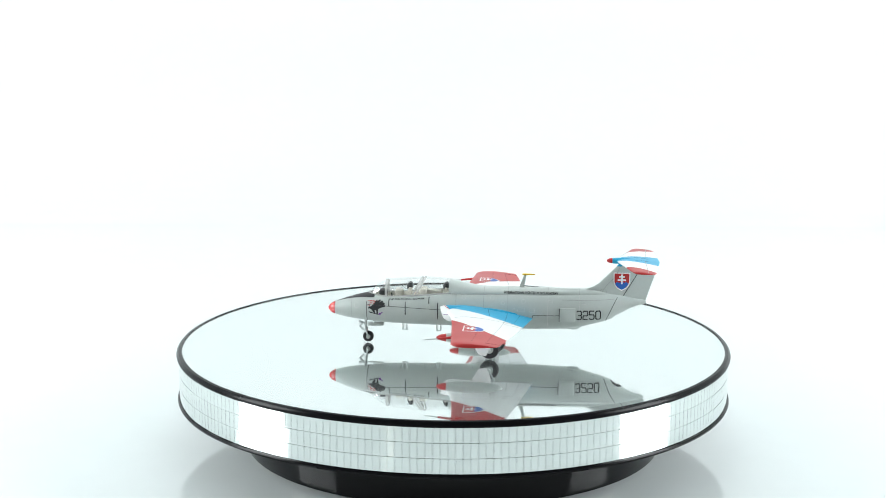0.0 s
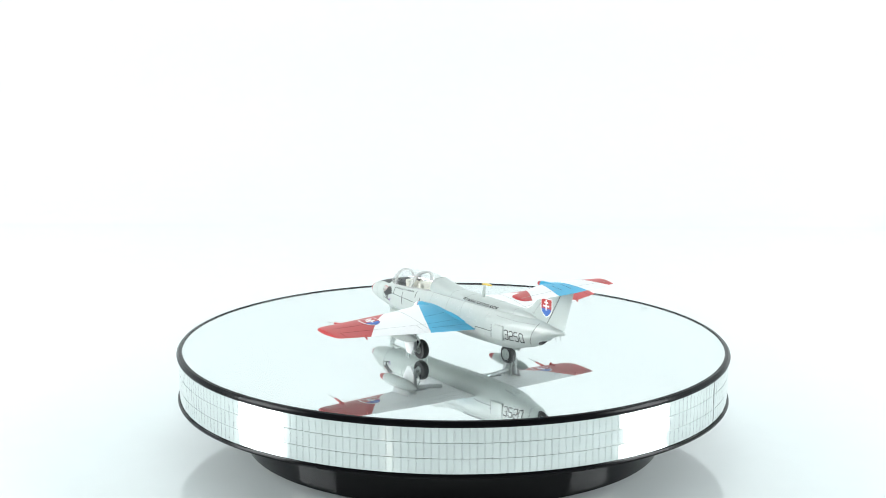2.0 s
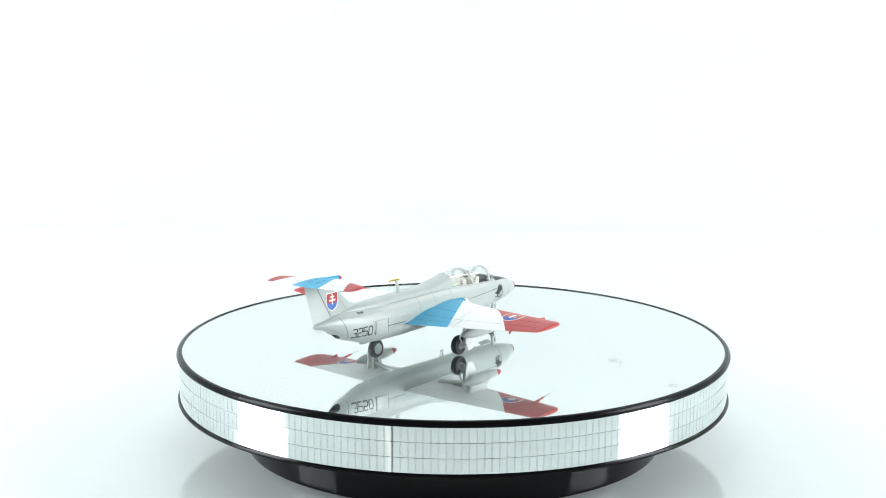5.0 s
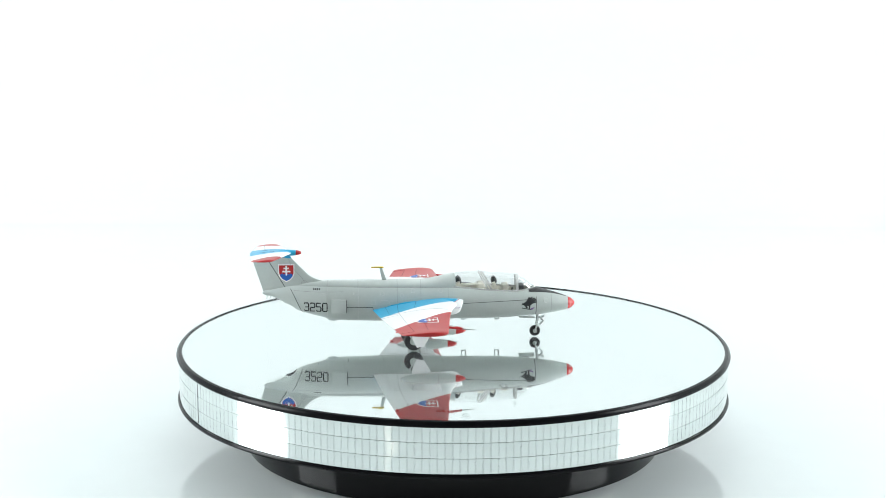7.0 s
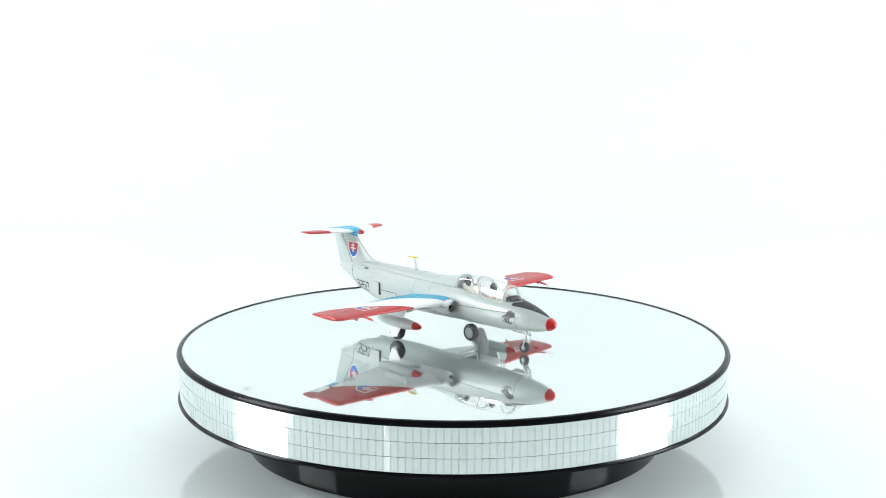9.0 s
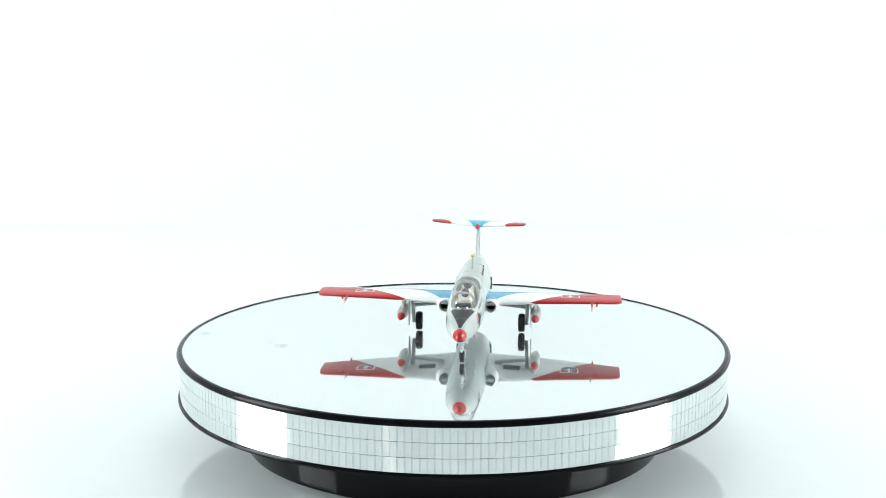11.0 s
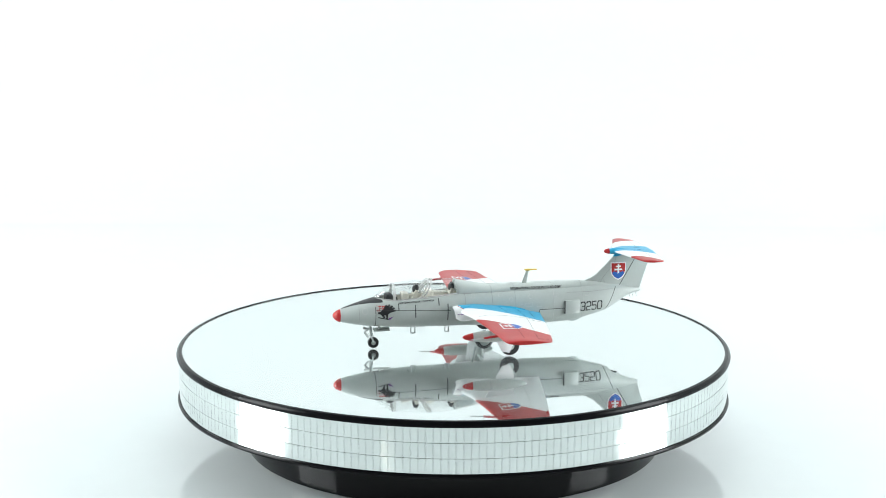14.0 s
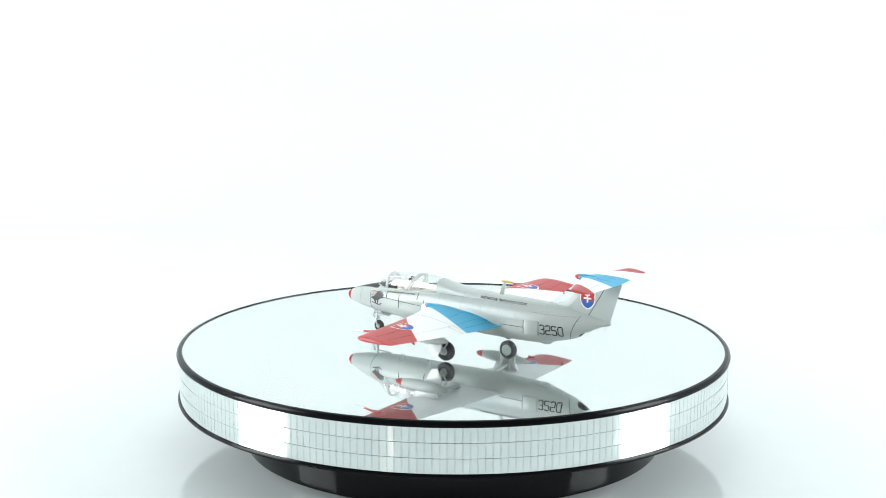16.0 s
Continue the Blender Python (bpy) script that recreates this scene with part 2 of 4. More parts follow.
def smooth_at(x, xs, ys):
    """Piecewise cubic through the stations."""
    i = int(np.clip(np.searchsorted(xs, x) - 1, 0, len(xs) - 2))
    h = xs[i + 1] - xs[i]
    t = (x - xs[i]) / h

    def slope(k):
        a, b = max(k - 1, 0), min(k + 1, len(xs) - 1)
        return (ys[b] - ys[a]) / (xs[b] - xs[a])
    m0, m1 = slope(i) * h, slope(i + 1) * h
    return (2 * t**3 - 3 * t**2 + 1) * ys[i] + (t**3 - 2 * t**2 + t) * m0 + (-2 * t**3 + 3 * t**2) * ys[i + 1] + (t**3 - t**2) * m1


def section(x):
    return [smooth_at(x, ST[:, 0], ST[:, k]) for k in (1, 2, 3, 4)]


def skin(x, th, out=0.0):
    top, bot, w, n = section(x)
    c, s = math.cos(th), math.sin(th)
    y = (w + out) * math.copysign(abs(c) ** (2 / n), c)
    z = (top + bot) / 2 + ((top - bot) / 2 + out) * math.copysign(abs(s) ** (2 / n), s)
    return x, y, z


def side(x, z, sgn, out=0.06):
    """The point of the fuselage's flank at x and height z; sgn -1 is port."""
    top, bot, w, n = section(x)
    k = min(abs((z - (top + bot) / 2) / ((top - bot) / 2)), 0.995)
    return x, sgn * (w * (1 - k**n) ** (1 / n) + out), z


def sill(x):
    return smooth_at(x, [18, 26.8, 38.8, 56, 70], [23.6, 22.7, 23.3, 24.8, 25.6])


def roof(x):
    return smooth_at(x, [17.5, 20, 26.2, 34, 41.8, 50, 55.8, 62.6, 69.4, 76], [23.2, 25.2, 29.2, 30.5, 31.0, 30.8, 30.3, 29.3, 27.9, 26.4])


def sill_half(x):
    return abs(side(x, sill(x), 1, 0)[1]) if x < 56 else smooth_at(x, [56, 62, 69, 76], [5.7, 4.9, 3.2, 1.0])


def hood(x, a, out=0.0, lean=0.0):
    """A point of the canopy's dome; a runs from 0 at starboard to pi at port."""
    s, c = math.sin(a), math.cos(a)
    zb, zt, yb = sill(x), roof(x), sill_half(x)
    k = max(s, 0) ** 0.85
    return x + lean * k, (yb + out) * math.copysign(abs(c) ** 0.85, c), zb + (zt - zb + out) * k


def spine_shape(x):
    """Base height, top height and half width of the dorsal spine."""
    zb = smooth_at(x, [55.7, 70, 85, 100, 112, 122, 130], [24.7, 24.8, 24.9, 24.9, 24.7, 24.2, 23.6])
    zt = smooth_at(x, [55.7, 62.6, 69.4, 78, 85, 100, 116, 122, 130], [30.2, 28.8, 27.5, 27.4, 27.4, 27.3, 27.2, 26.7, 25.2])
    yb = smooth_at(x, [55.7, 62, 70, 85, 100, 112, 122, 130], [5.75, 5.65, 5.5, 5.3, 4.8, 4.0, 2.6, 0.9])
    return zb, zt, yb


def spine(x, a, out=0.0):
    zb, zt, yb = spine_shape(x)
    c, s = math.cos(a), max(math.sin(a), 0)
    return x, (yb + out) * math.copysign(abs(c) ** 0.8, c), zb + (zt - zb + out) * s ** 0.8


def spine_side(x, z, sgn, out=0.08):
    zb, zt, yb = spine_shape(x)
    k = min(max((z - zb) / (zt - zb), 0), 0.99) ** 2.5
    return x, sgn * (yb * (1 - k) ** 0.4 + out), z


def build_fuselage():
    xs = np.r_[np.linspace(3.0, 20, 16), np.linspace(21, 56, 34), np.linspace(57.5, 124, 48), np.linspace(124.6, 142.2, 36)]
    ths = np.linspace(0, 2 * math.pi, 96, endpoint=False)
    verts = [V(*skin(x, t)) for x in xs for t in ths]
    faces = []
    for f in grid_faces(len(xs), 96, True):
        cx = sum(xs[i // 96] for i in f) / 4
        cz = sum(verts[i][2] for i in f) * 250
        if 21.0 < cx < 55.0 and cz > sill(cx) + 0.2:
            continue
        cy = sum(verts[i][1] for i in f) * 250
        along, below = (cx - 130.3) * 0.87 + (cz - 15.75) * 0.49, (cx - 130.3) * 0.49 - (cz - 15.75) * 0.87
        if (along / 3.0) ** 2 + (cy / 2.5) ** 2 < 1 and below > -1.5:
            continue
        faces.append(f)
    faces.append(tuple(range(95, -1, -1)))
    last = (len(xs) - 1) * 96
    faces.append(tuple(range(last, last + 96)))
    return link_mesh("fuselage", verts, faces, GREY, jet, "light grey painted fuselage")


fuselage = build_fuselage()


def revolve_x(name, prof, mat, parent, label="", y=0.0, z=0.0, steps=32, squash=1.0):
    """Turns (x, radius) round an axis along x."""
    verts = [V(x, y + r * math.cos(a), z + squash * r * math.sin(a)) for x, r in prof for a in np.linspace(0, 2 * math.pi, steps, endpoint=False)]
    faces = grid_faces(len(prof), steps, True) + [tuple(range(steps)), tuple(range((len(prof) - 1) * steps, len(prof) * steps))]
    return link_mesh(name, verts, faces, mat, parent, label)


def wheel_disc(name, prof, mat, parent, x, y, z, label="", steps=40):
    """Turns (radius, y) round an axis along y."""
    verts = [V(x + r * math.cos(a), y + d, z + r * math.sin(a)) for r, d in prof for a in np.linspace(0, 2 * math.pi, steps, endpoint=False)]
    faces = grid_faces(len(prof), steps, True) + [tuple(range(steps)), tuple(range((len(prof) - 1) * steps, len(prof) * steps))]
    return link_mesh(name, verts, faces, mat, parent, label)


def rod(name, a, b, r0, r1, mat, parent, label="", steps=12):
    """A tapered round bar from a to b."""
    a, b = Vector(a), Vector(b)
    d = (b - a).normalized()
    u = d.orthogonal().normalized()
    w = d.cross(u)
    verts = [V(*(p + r * (math.cos(t) * u + math.sin(t) * w))) for p, r in ((a, r0), (b, r1)) for t in np.linspace(0, 2 * math.pi, steps, endpoint=False)]
    faces = grid_faces(2, steps, True) + [tuple(range(steps)), tuple(range(steps, 2 * steps))]
    return link_mesh(name, verts, faces, mat, parent, label)


def slab(name, outline, thick, mat, parent, label="", bevel=0.15):
    """A plate: outline points (x, y, z), thickened along its normal, edges rounded."""
    pts = [Vector(p) for p in outline]
    nrm = (pts[1] - pts[0]).cross(pts[2] - pts[0]).normalized() * (thick / 2)
    n = len(pts)
    bm = bmesh.new()
    vs = [bm.verts.new(V(*(p + s * nrm))) for s in (1, -1) for p in pts]
    bm.faces.new(vs[:n])
    bm.faces.new(vs[n:][::-1])
    for i in range(n):
        bm.faces.new((vs[i], vs[n + i], vs[n + (i + 1) % n], vs[(i + 1) % n]))
    if bevel:
        bmesh.ops.bevel(bm, geom=bm.edges[:], offset=bevel * 0.001, segments=2, affect="EDGES", profile=0.5)
    return part(name, bm, mat, parent, label)


revolve_x("nose_cone", [(-0.35, 0.05), (-0.25, 0.45), (0.0, 0.95), (0.6, 1.65), (1.4, 2.25), (2.3, 2.7), (3.15, 2.98), (3.2, 2.7)], RED_GLASS, jet, "glossy red nose cone", z=15.95)


# ---- things that lie on the fuselage's skin ----
def ribbon(name, pts, nrms, width, mat, parent, label="", lift=0.06):
    verts, n = [], len(pts)
    P = [Vector(p) for p in pts]
    for i in range(n):
        t = (P[min(i + 1, n - 1)] - P[max(i - 1, 0)]).normalized()
        s = t.cross(Vector(nrms[i])).normalized() * (width / 2)
        verts += [V(*(P[i] + s)), V(*(P[i] + Vector(nrms[i]) * lift)), V(*(P[i] - s))]
    return link_mesh(name, verts, grid_faces(n, 3), mat, parent, label, sharp=20)


def skin_normal(p):
    top, bot, w, n = section(p[0])
    h = (top - bot) / 2
    y, z = p[1] / w, (p[2] - (top + bot) / 2) / h
    return Vector((0, math.copysign(abs(y) ** (n - 1), y) / w, math.copysign(abs(z) ** (n - 1), z) / h)).normalized()


def ring_line(x, width, mat, a0, a1, slant=0.0):
    """A joint line round the fuselage, from angle a0 to a1 in degrees (0 starboard, 90 up)."""
    pts = []
    for a in np.linspace(radians(a0), radians(a1), max(6, int(abs(a1 - a0) / 5))):
        pts.append(skin(x + slant * math.sin(a), a, 0.05))
    return ribbon("panel_line", pts, [skin_normal(p) for p in pts], width, mat, fuselage)


def flank_line(path, sgn, width, mat, name="panel_line"):
    """A line along points (x, z) on one flank."""
    pts = []
    for (xa, za), (xb, zb) in zip(path, path[1:]):
        k = max(2, int(max(abs(xb - xa), abs(zb - za)) / 1.5))
        pts += [side(xa + (xb - xa) * i / k, za + (zb - za) * i / k, sgn, 0.05) for i in range(k)]
    pts.append(side(*path[-1], sgn, 0.05))
    return ribbon(name, pts, [skin_normal(p) for p in pts], width, mat, fuselage)


def up_flank(x, z0, v, sgn, out=0.1):
    """The point of the flank v millimetres up the skin from height z0."""
    top, bot, w, n = section(x)
    th = math.asin(((z0 - (top + bot) / 2) / ((top - bot) / 2)) ** (n / 2)) + v / 8.3
    p = skin(x, th, out)
    return p[0], sgn * p[1], p[2]


def decal(name, shapes, place, mat, parent, label=""):
    """Flat shapes (lists of (u, v)) laid on a surface by place(u, v); convex or star-shaped about their middle."""
    verts, faces = [], []
    for shape in shapes:
        dense = []
        for (a, b), (c, d) in zip(shape, shape[1:] + shape[:1]):
            k = max(1, int(math.hypot(c - a, d - b) / 0.8))
            dense += [(a + (c - a) * i / k, b + (d - b) * i / k) for i in range(k)]
        mu, mv = sum(p[0] for p in dense) / len(dense), sum(p[1] for p in dense) / len(dense)
        o, m = len(verts), len(dense)
        for f in (1.0, 0.8, 0.6, 0.4, 0.2):
            verts += [V(*place(mu + (u - mu) * f, mv + (v - mv) * f)) for u, v in dense]
        verts.append(V(*place(mu, mv)))
        faces += grid_faces(5, m, True, o) + [(o + 4 * m + i, o + 4 * m + (i + 1) % m, o + 5 * m) for i in range(m)]
    return link_mesh(name, verts, faces, mat, parent, label)


def lettering(name, text, size, place, mat, parent, label="", stretch=1.0, bold=0.0):
    """Words in the built-in font, laid on a surface by place(u, v); u from 0 along the words."""
    cu = bpy.data.curves.new(name, "FONT")
    cu.body, cu.size, cu.fill_mode, cu.resolution_u, cu.offset = text, size, "FRONT", 3, bold
    ob = bpy.data.objects.new(name, cu)
    scene.collection.objects.link(ob)
    me = bpy.data.meshes.new_from_object(ob.evaluated_get(bpy.context.evaluated_depsgraph_get()))
    bpy.data.objects.remove(ob)
    wide = max(v.co.x for v in me.vertices)
    for v in me.vertices:
        v.co = V(*place(v.co.x / wide * stretch, v.co.y))
    me.materials.clear()
    me.materials.append(mat)
    for p in me.polygons:
        p.material_index = 0
    out = new(name, me)
    out.parent = parent
    return tagged(out, label) if label else out


GLYPHS = {"3": [(0.0, 0.86), (0.16, 1.0), (0.84, 1.0), (1.0, 0.86), (1.0, 0.60), (0.88, 0.51), (1.0, 0.42), (1.0, 0.14), (0.84, 0.0), (0.16, 0.0), (0.0, 0.14)],
          "2": [(0.0, 0.84), (0.16, 1.0), (0.84, 1.0), (1.0, 0.86), (1.0, 0.58), (0.86, 0.46), (0.14, 0.46), (0.0, 0.34), (0.0, 0.0), (1.0, 0.0)],
          "5": [(1.0, 1.0), (0.0, 1.0), (0.0, 0.56), (0.86, 0.56), (1.0, 0.44), (1.0, 0.14), (0.84, 0.0), (0.16, 0.0), (0.0, 0.14)],
          "0": [(0.5, 1.0), (0.84, 1.0), (1.0, 0.86), (1.0, 0.14), (0.84, 0.0), (0.16, 0.0), (0.0, 0.14), (0.0, 0.86), (0.16, 1.0), (0.5, 1.0)]}


def stroke(path, width):
    """A line of even width along a path (u, v), as quads with mitred corners."""
    P = [Vector(p) for p in path]
    rims = []
    for i in range(len(P)):
        d0 = (P[i] - P[max(i - 1, 0)]) if i else (P[1] - P[0])
        d1 = (P[i + 1] - P[i]) if i < len(P) - 1 else d0
        if path[0] == path[-1] and i in (0, len(P) - 1):
            d0, d1 = P[-1] - P[-2], P[1] - P[0]
        n0, n1 = (Vector((-d.y, d.x)).normalized() for d in (d0, d1))
        m = (n0 + n1).normalized()
        m = m * (width / 2 / max(m.dot(n1), 0.5))
        rims.append((P[i] + m, P[i] - m))
    return [[tuple(a[0]), tuple(b[0]), tuple(b[1]), tuple(a[1])] for a, b in zip(rims, rims[1:])]


def block_number(text, place, parent):
    """Squared stencil figures of even stroke."""
    shapes = []
    for k, ch in enumerate(text):
        shapes += stroke([(k * 2.8 + u * 2.05, v * 3.95) for u, v in GLYPHS[ch]], 0.52)
        if ch == "3":
            shapes += stroke([(k * 2.8 + 0.55, 2.01), (k * 2.8 + 1.8, 2.01)], 0.48)
    return decal("number", shapes, place, BLACK, parent, "squared black number on rear fuselage")


SHIELD = [(-0.5, 0.5), (0.5, 0.5), (0.5, -0.05), (0.43, -0.28), (0.27, -0.48), (0.0, -0.62), (-0.27, -0.48), (-0.43, -0.28), (-0.5, -0.05)]
HILLS = [(-0.41, -0.16), (-0.27, -0.06), (-0.16, -0.14), (0.0, -0.02), (0.16, -0.14), (0.27, -0.06), (0.41, -0.16), (0.36, -0.28), (0.22, -0.44), (0.0, -0.56), (-0.22, -0.44), (-0.36, -0.28)]


def bar(u0, v0, u1, v1):
    return [(u0, v0), (u1, v0), (u1, v1), (u0, v1)]


def shield(parent, place, size):
    """A coat of arms: red shield with a white double cross over blue hills; place(u, v, lift)."""
    s = lambda shape, k=1.0: [(u * size * k, v * size * k) for u, v in shape]
    plate = decal("shield_decal", [s(SHIELD)], lambda u, v: place(u, v, 0.07), WHITE, parent, "white-edged red and blue shield decal")
    decal("red_field", [s(SHIELD, 0.88)], lambda u, v: place(u, v, 0.12), RED, plate)
    decal("blue_hills", [s(HILLS, 0.97)], lambda u, v: place(u, v, 0.16), DEEP_BLUE, plate)
    cross = [bar(-0.05, -0.2, 0.05, 0.4), bar(-0.17, 0.2, 0.17, 0.29), bar(-0.25, 0.0, 0.25, 0.1)]
    decal("white_cross", [s(c) for c in cross], lambda u, v: place(u, v, 0.21), WHITE, plate)
    return plate


def dress_fuselage():
    # anti-glare panel over the nose
    verts, xs = [], np.linspace(3.4, 21.5, 20)
    for x in xs:
        half = radians(9 + 34 * min(1, (x - 3.4) / 16) ** 0.8)
        verts += [V(*skin(x, math.pi / 2 + half * t, 0.06)) for t in np.linspace(-1, 1, 15)]
    link_mesh("anti_glare_panel", verts, grid_faces(20, 15), BLACK, fuselage, "matt black anti-glare panel")
    ring_line(18.1, 0.28, LINE, -89, 30)
    ring_line(18.1, 0.28, LINE, 150, 269)
    for x, w, m in ((11.0, 0.18, LINE_SOFT), (70.9, 0.18, LINE_SOFT), (81.6, 0.18, LINE_SOFT), (58.5, 0.18, LINE_SOFT), (99.4, 0.2, RIDGE), (113.4, 0.2, RIDGE)):
        ring_line(x, w, m, -60, 240)
    ring_line(127.7, 0.3, LINE, -70, 52, slant=3.0)
    ring_line(127.7, 0.3, LINE, 128, 250, slant=3.0)
    for s in (-1, 1):
        flank_line([(18.2, 19.2), (35, 18.6), (51.6, 17.9)], s, 0.24, LINE)
        flank_line([(90.5, 15.1), (92.6, 15.1), (92.8, 16.4), (105, 16.5)], s, 0.3, LINE)
        flank_line([(105.8, 23.4), (118, 23.2), (128.5, 23.6)], s, 0.2, LINE_SOFT)
        for x, z0, z1 in ((28.3, 18.7, 21.7), (35.8, 15.2, 21.0), (46.4, 20.4, 23.3), (50.4, 13.4, 21.0)):
            if s < 0:
                flank_line([(x, z0), (x, z1)], s, 0.42, BLACK, "black_bar")
        # round and square hatches
        for x, z, r in ((13.5, 18.6, 1.25), (74.6, 23.6, 0.9), (79.5, 21.6, 0.8), (88.5, 22.4, 0.9), (62.0, 23.6, 0.9), (84.5, 18.5, 0.8), (46.0, 18.9, 0.9)):
            flank_line([(x + r * math.cos(a), z + r * math.sin(a)) for a in np.linspace(0, 2 * math.pi, 17)], s, 0.22, RIDGE, "hatch")
        for x0, z0, x1, z1 in ((86.0, 18.0, 89.2, 19.6), (91.5, 17.8, 93.6, 19.4), (27.0, 17.2, 28.6, 18.2), (37.2, 20.9, 39.0, 21.9), (99.5, 22.0, 101.5, 23.0), (114.5, 21.6, 116.2, 22.6)):
            flank_line([(x0, z0), (x1, z0), (x1, z1), (x0, z1), (x0, z0)], s, 0.2, RIDGE, "hatch")
        # air brake: a plate standing off the flank
        bm = bmesh.new()
        bmesh.ops.create_cube(bm, size=1)
        for v in bm.verts:
            x, z = 108.2 + v.co.x * 6.8, 16.9 + v.co.z * 6.2
            rear = abs(side(111.6, 17.0, s, 0.3)[1])
            out = 8.75 + (rear - 8.75) * (x - 104.8) / 6.8 if v.co.y * s > 0 else 6.0
            v.co = Vector(V(x, s * out, z))
        bmesh.ops.bevel(bm, geom=bm.edges[:], offset=0.0002, segments=2, affect="EDGES", profile=0.5)
        part("air_brake", bm, GREY, fuselage, "raised grey air brake plate")
        # dark plate standing in for the shade in the gap ahead of the brake
        slab("air_brake_gap_shade", [(104.6, s * 6.4, 14.0), (104.6, s * 6.4, 19.8), (104.6, s * 8.6, 19.8), (104.6, s * 8.6, 14.0)], 0.35, LINE, fuselage, bevel=0)
        # number
        if s < 0:
            block_number("3250", lambda u, v: side(112.3 + u, 14.75 + v, -1, 0.08), fuselage)
        else:
            block_number("3250", lambda u, v: side(123.9 - u, 14.35 + v, 1, 0.08), fuselage)
        if s > 0:
            decal("stencil_marks", [bar(116.6 + k, 23.95, 117.25 + k, 24.75) for k in (0, 0.85, 1.7, 2.55)], lambda u, v: side(u, v, s, 0.08), LINE, fuselage, "tiny dark stencil marks")
        # eagle
        fx = (lambda u, v: side(22.3 + u, 17.8 + v, -1, 0.09)) if s < 0 else (lambda u, v: side(21.9 - 0.9 * u, 17.0 + 0.9 * v, 1, 0.09))
        feathers = [[(-2.7, 0.3), (-0.6, 1.9), (1.4, 1.5), (2.3, 0.2), (0.6, -1.0), (-1.9, -0.8)]]
        for tu, tv in ((0.5, 3.2), (1.9, 3.4), (3.1, 2.9), (3.9, 2.1), (4.2, 1.1)):
            d = Vector((tu + 1.3, tv + 0.1)).normalized() * 0.5
            feathers.append([(-1.3 + 3 * d.x - d.y, -0.1 + 3 * d.y + d.x), (tu - 0.8 * d.y, tv + 0.8 * d.x), (tu + d.x * 0.8, tv + d.y * 0.8), (tu + 0.9 * d.y, tv - 0.9 * d.x), (-1.3 + 3 * d.x + d.y, -0.1 + 3 * d.y - d.x)])
        feathers += [[(-3.5, -0.5), (-3.2, 0.5), (-2.3, 0.6), (-1.9, -0.7), (-2.9, -0.3)], [(-1.9, -0.8), (-0.6, -0.8), (-0.1, -2.1), (-0.8, -2.3)],
                     [(-3.1, -1.7), (1.6, -2.8), (1.5, -3.25), (-3.2, -2.15)], [(0.3, -0.8), (1.2, -0.7), (1.0, -2.7), (0.35, -2.5)]]
        bird = decal("eagle_decal", feathers, fx, BLACK, fuselage, "black eagle emblem decal")
        decal("purple_mark", [[(1.4, -2.4), (3.4, -1.6), (3.0, -2.3), (1.6, -3.0)], [(1.0, -3.0), (2.2, -3.3), (2.4, -2.9)]], fx, PURPLE, bird)
    for x, a, half in ((30, -66, 7), (33, -112, 6), (41, -70, 6), (44, -108, 7), (55, -98, 6), (61, -64, 7), (66, -115, 6), (77, -80, 8), (80, -104, 6),
                       (88, -68, 7), (94, -112, 7), (99, -88, 6), (104, -66, 7), (118, -76, 8), (120, -108, 7)):
        ring_line(x, 0.34, LINE, a - half, a + half).name = "belly_vent"
    for x0, x1, a in ((47, 53, -90), (69, 74, -72), (84, 90, -96), (108, 113, -110)):
        P = [skin(x0 + (x1 - x0) * i / 6, radians(a), 0.05) for i in range(7)]
        ribbon("belly_seam", P, [skin_normal(p) for p in P], 0.26, LINE, fuselage)
    lettering("squadron_letters", "IFPA", 3.3, lambda u, v: side(18.4 + u, 18.7 + v, -1, 0.07), RED, fuselage, "red letters over the emblem", stretch=6.0, bold=0.05)
    lettering("school_words", "TOP GUN SCHOOL - SLOVAKIA", 1.2, lambda u, v: up_flank(28.4 + u, 21.4 + 0.055 * u, v, -1), BLACK, fuselage, "small black words under canopy", stretch=16.0, bold=0.035)


dress_fuselage()


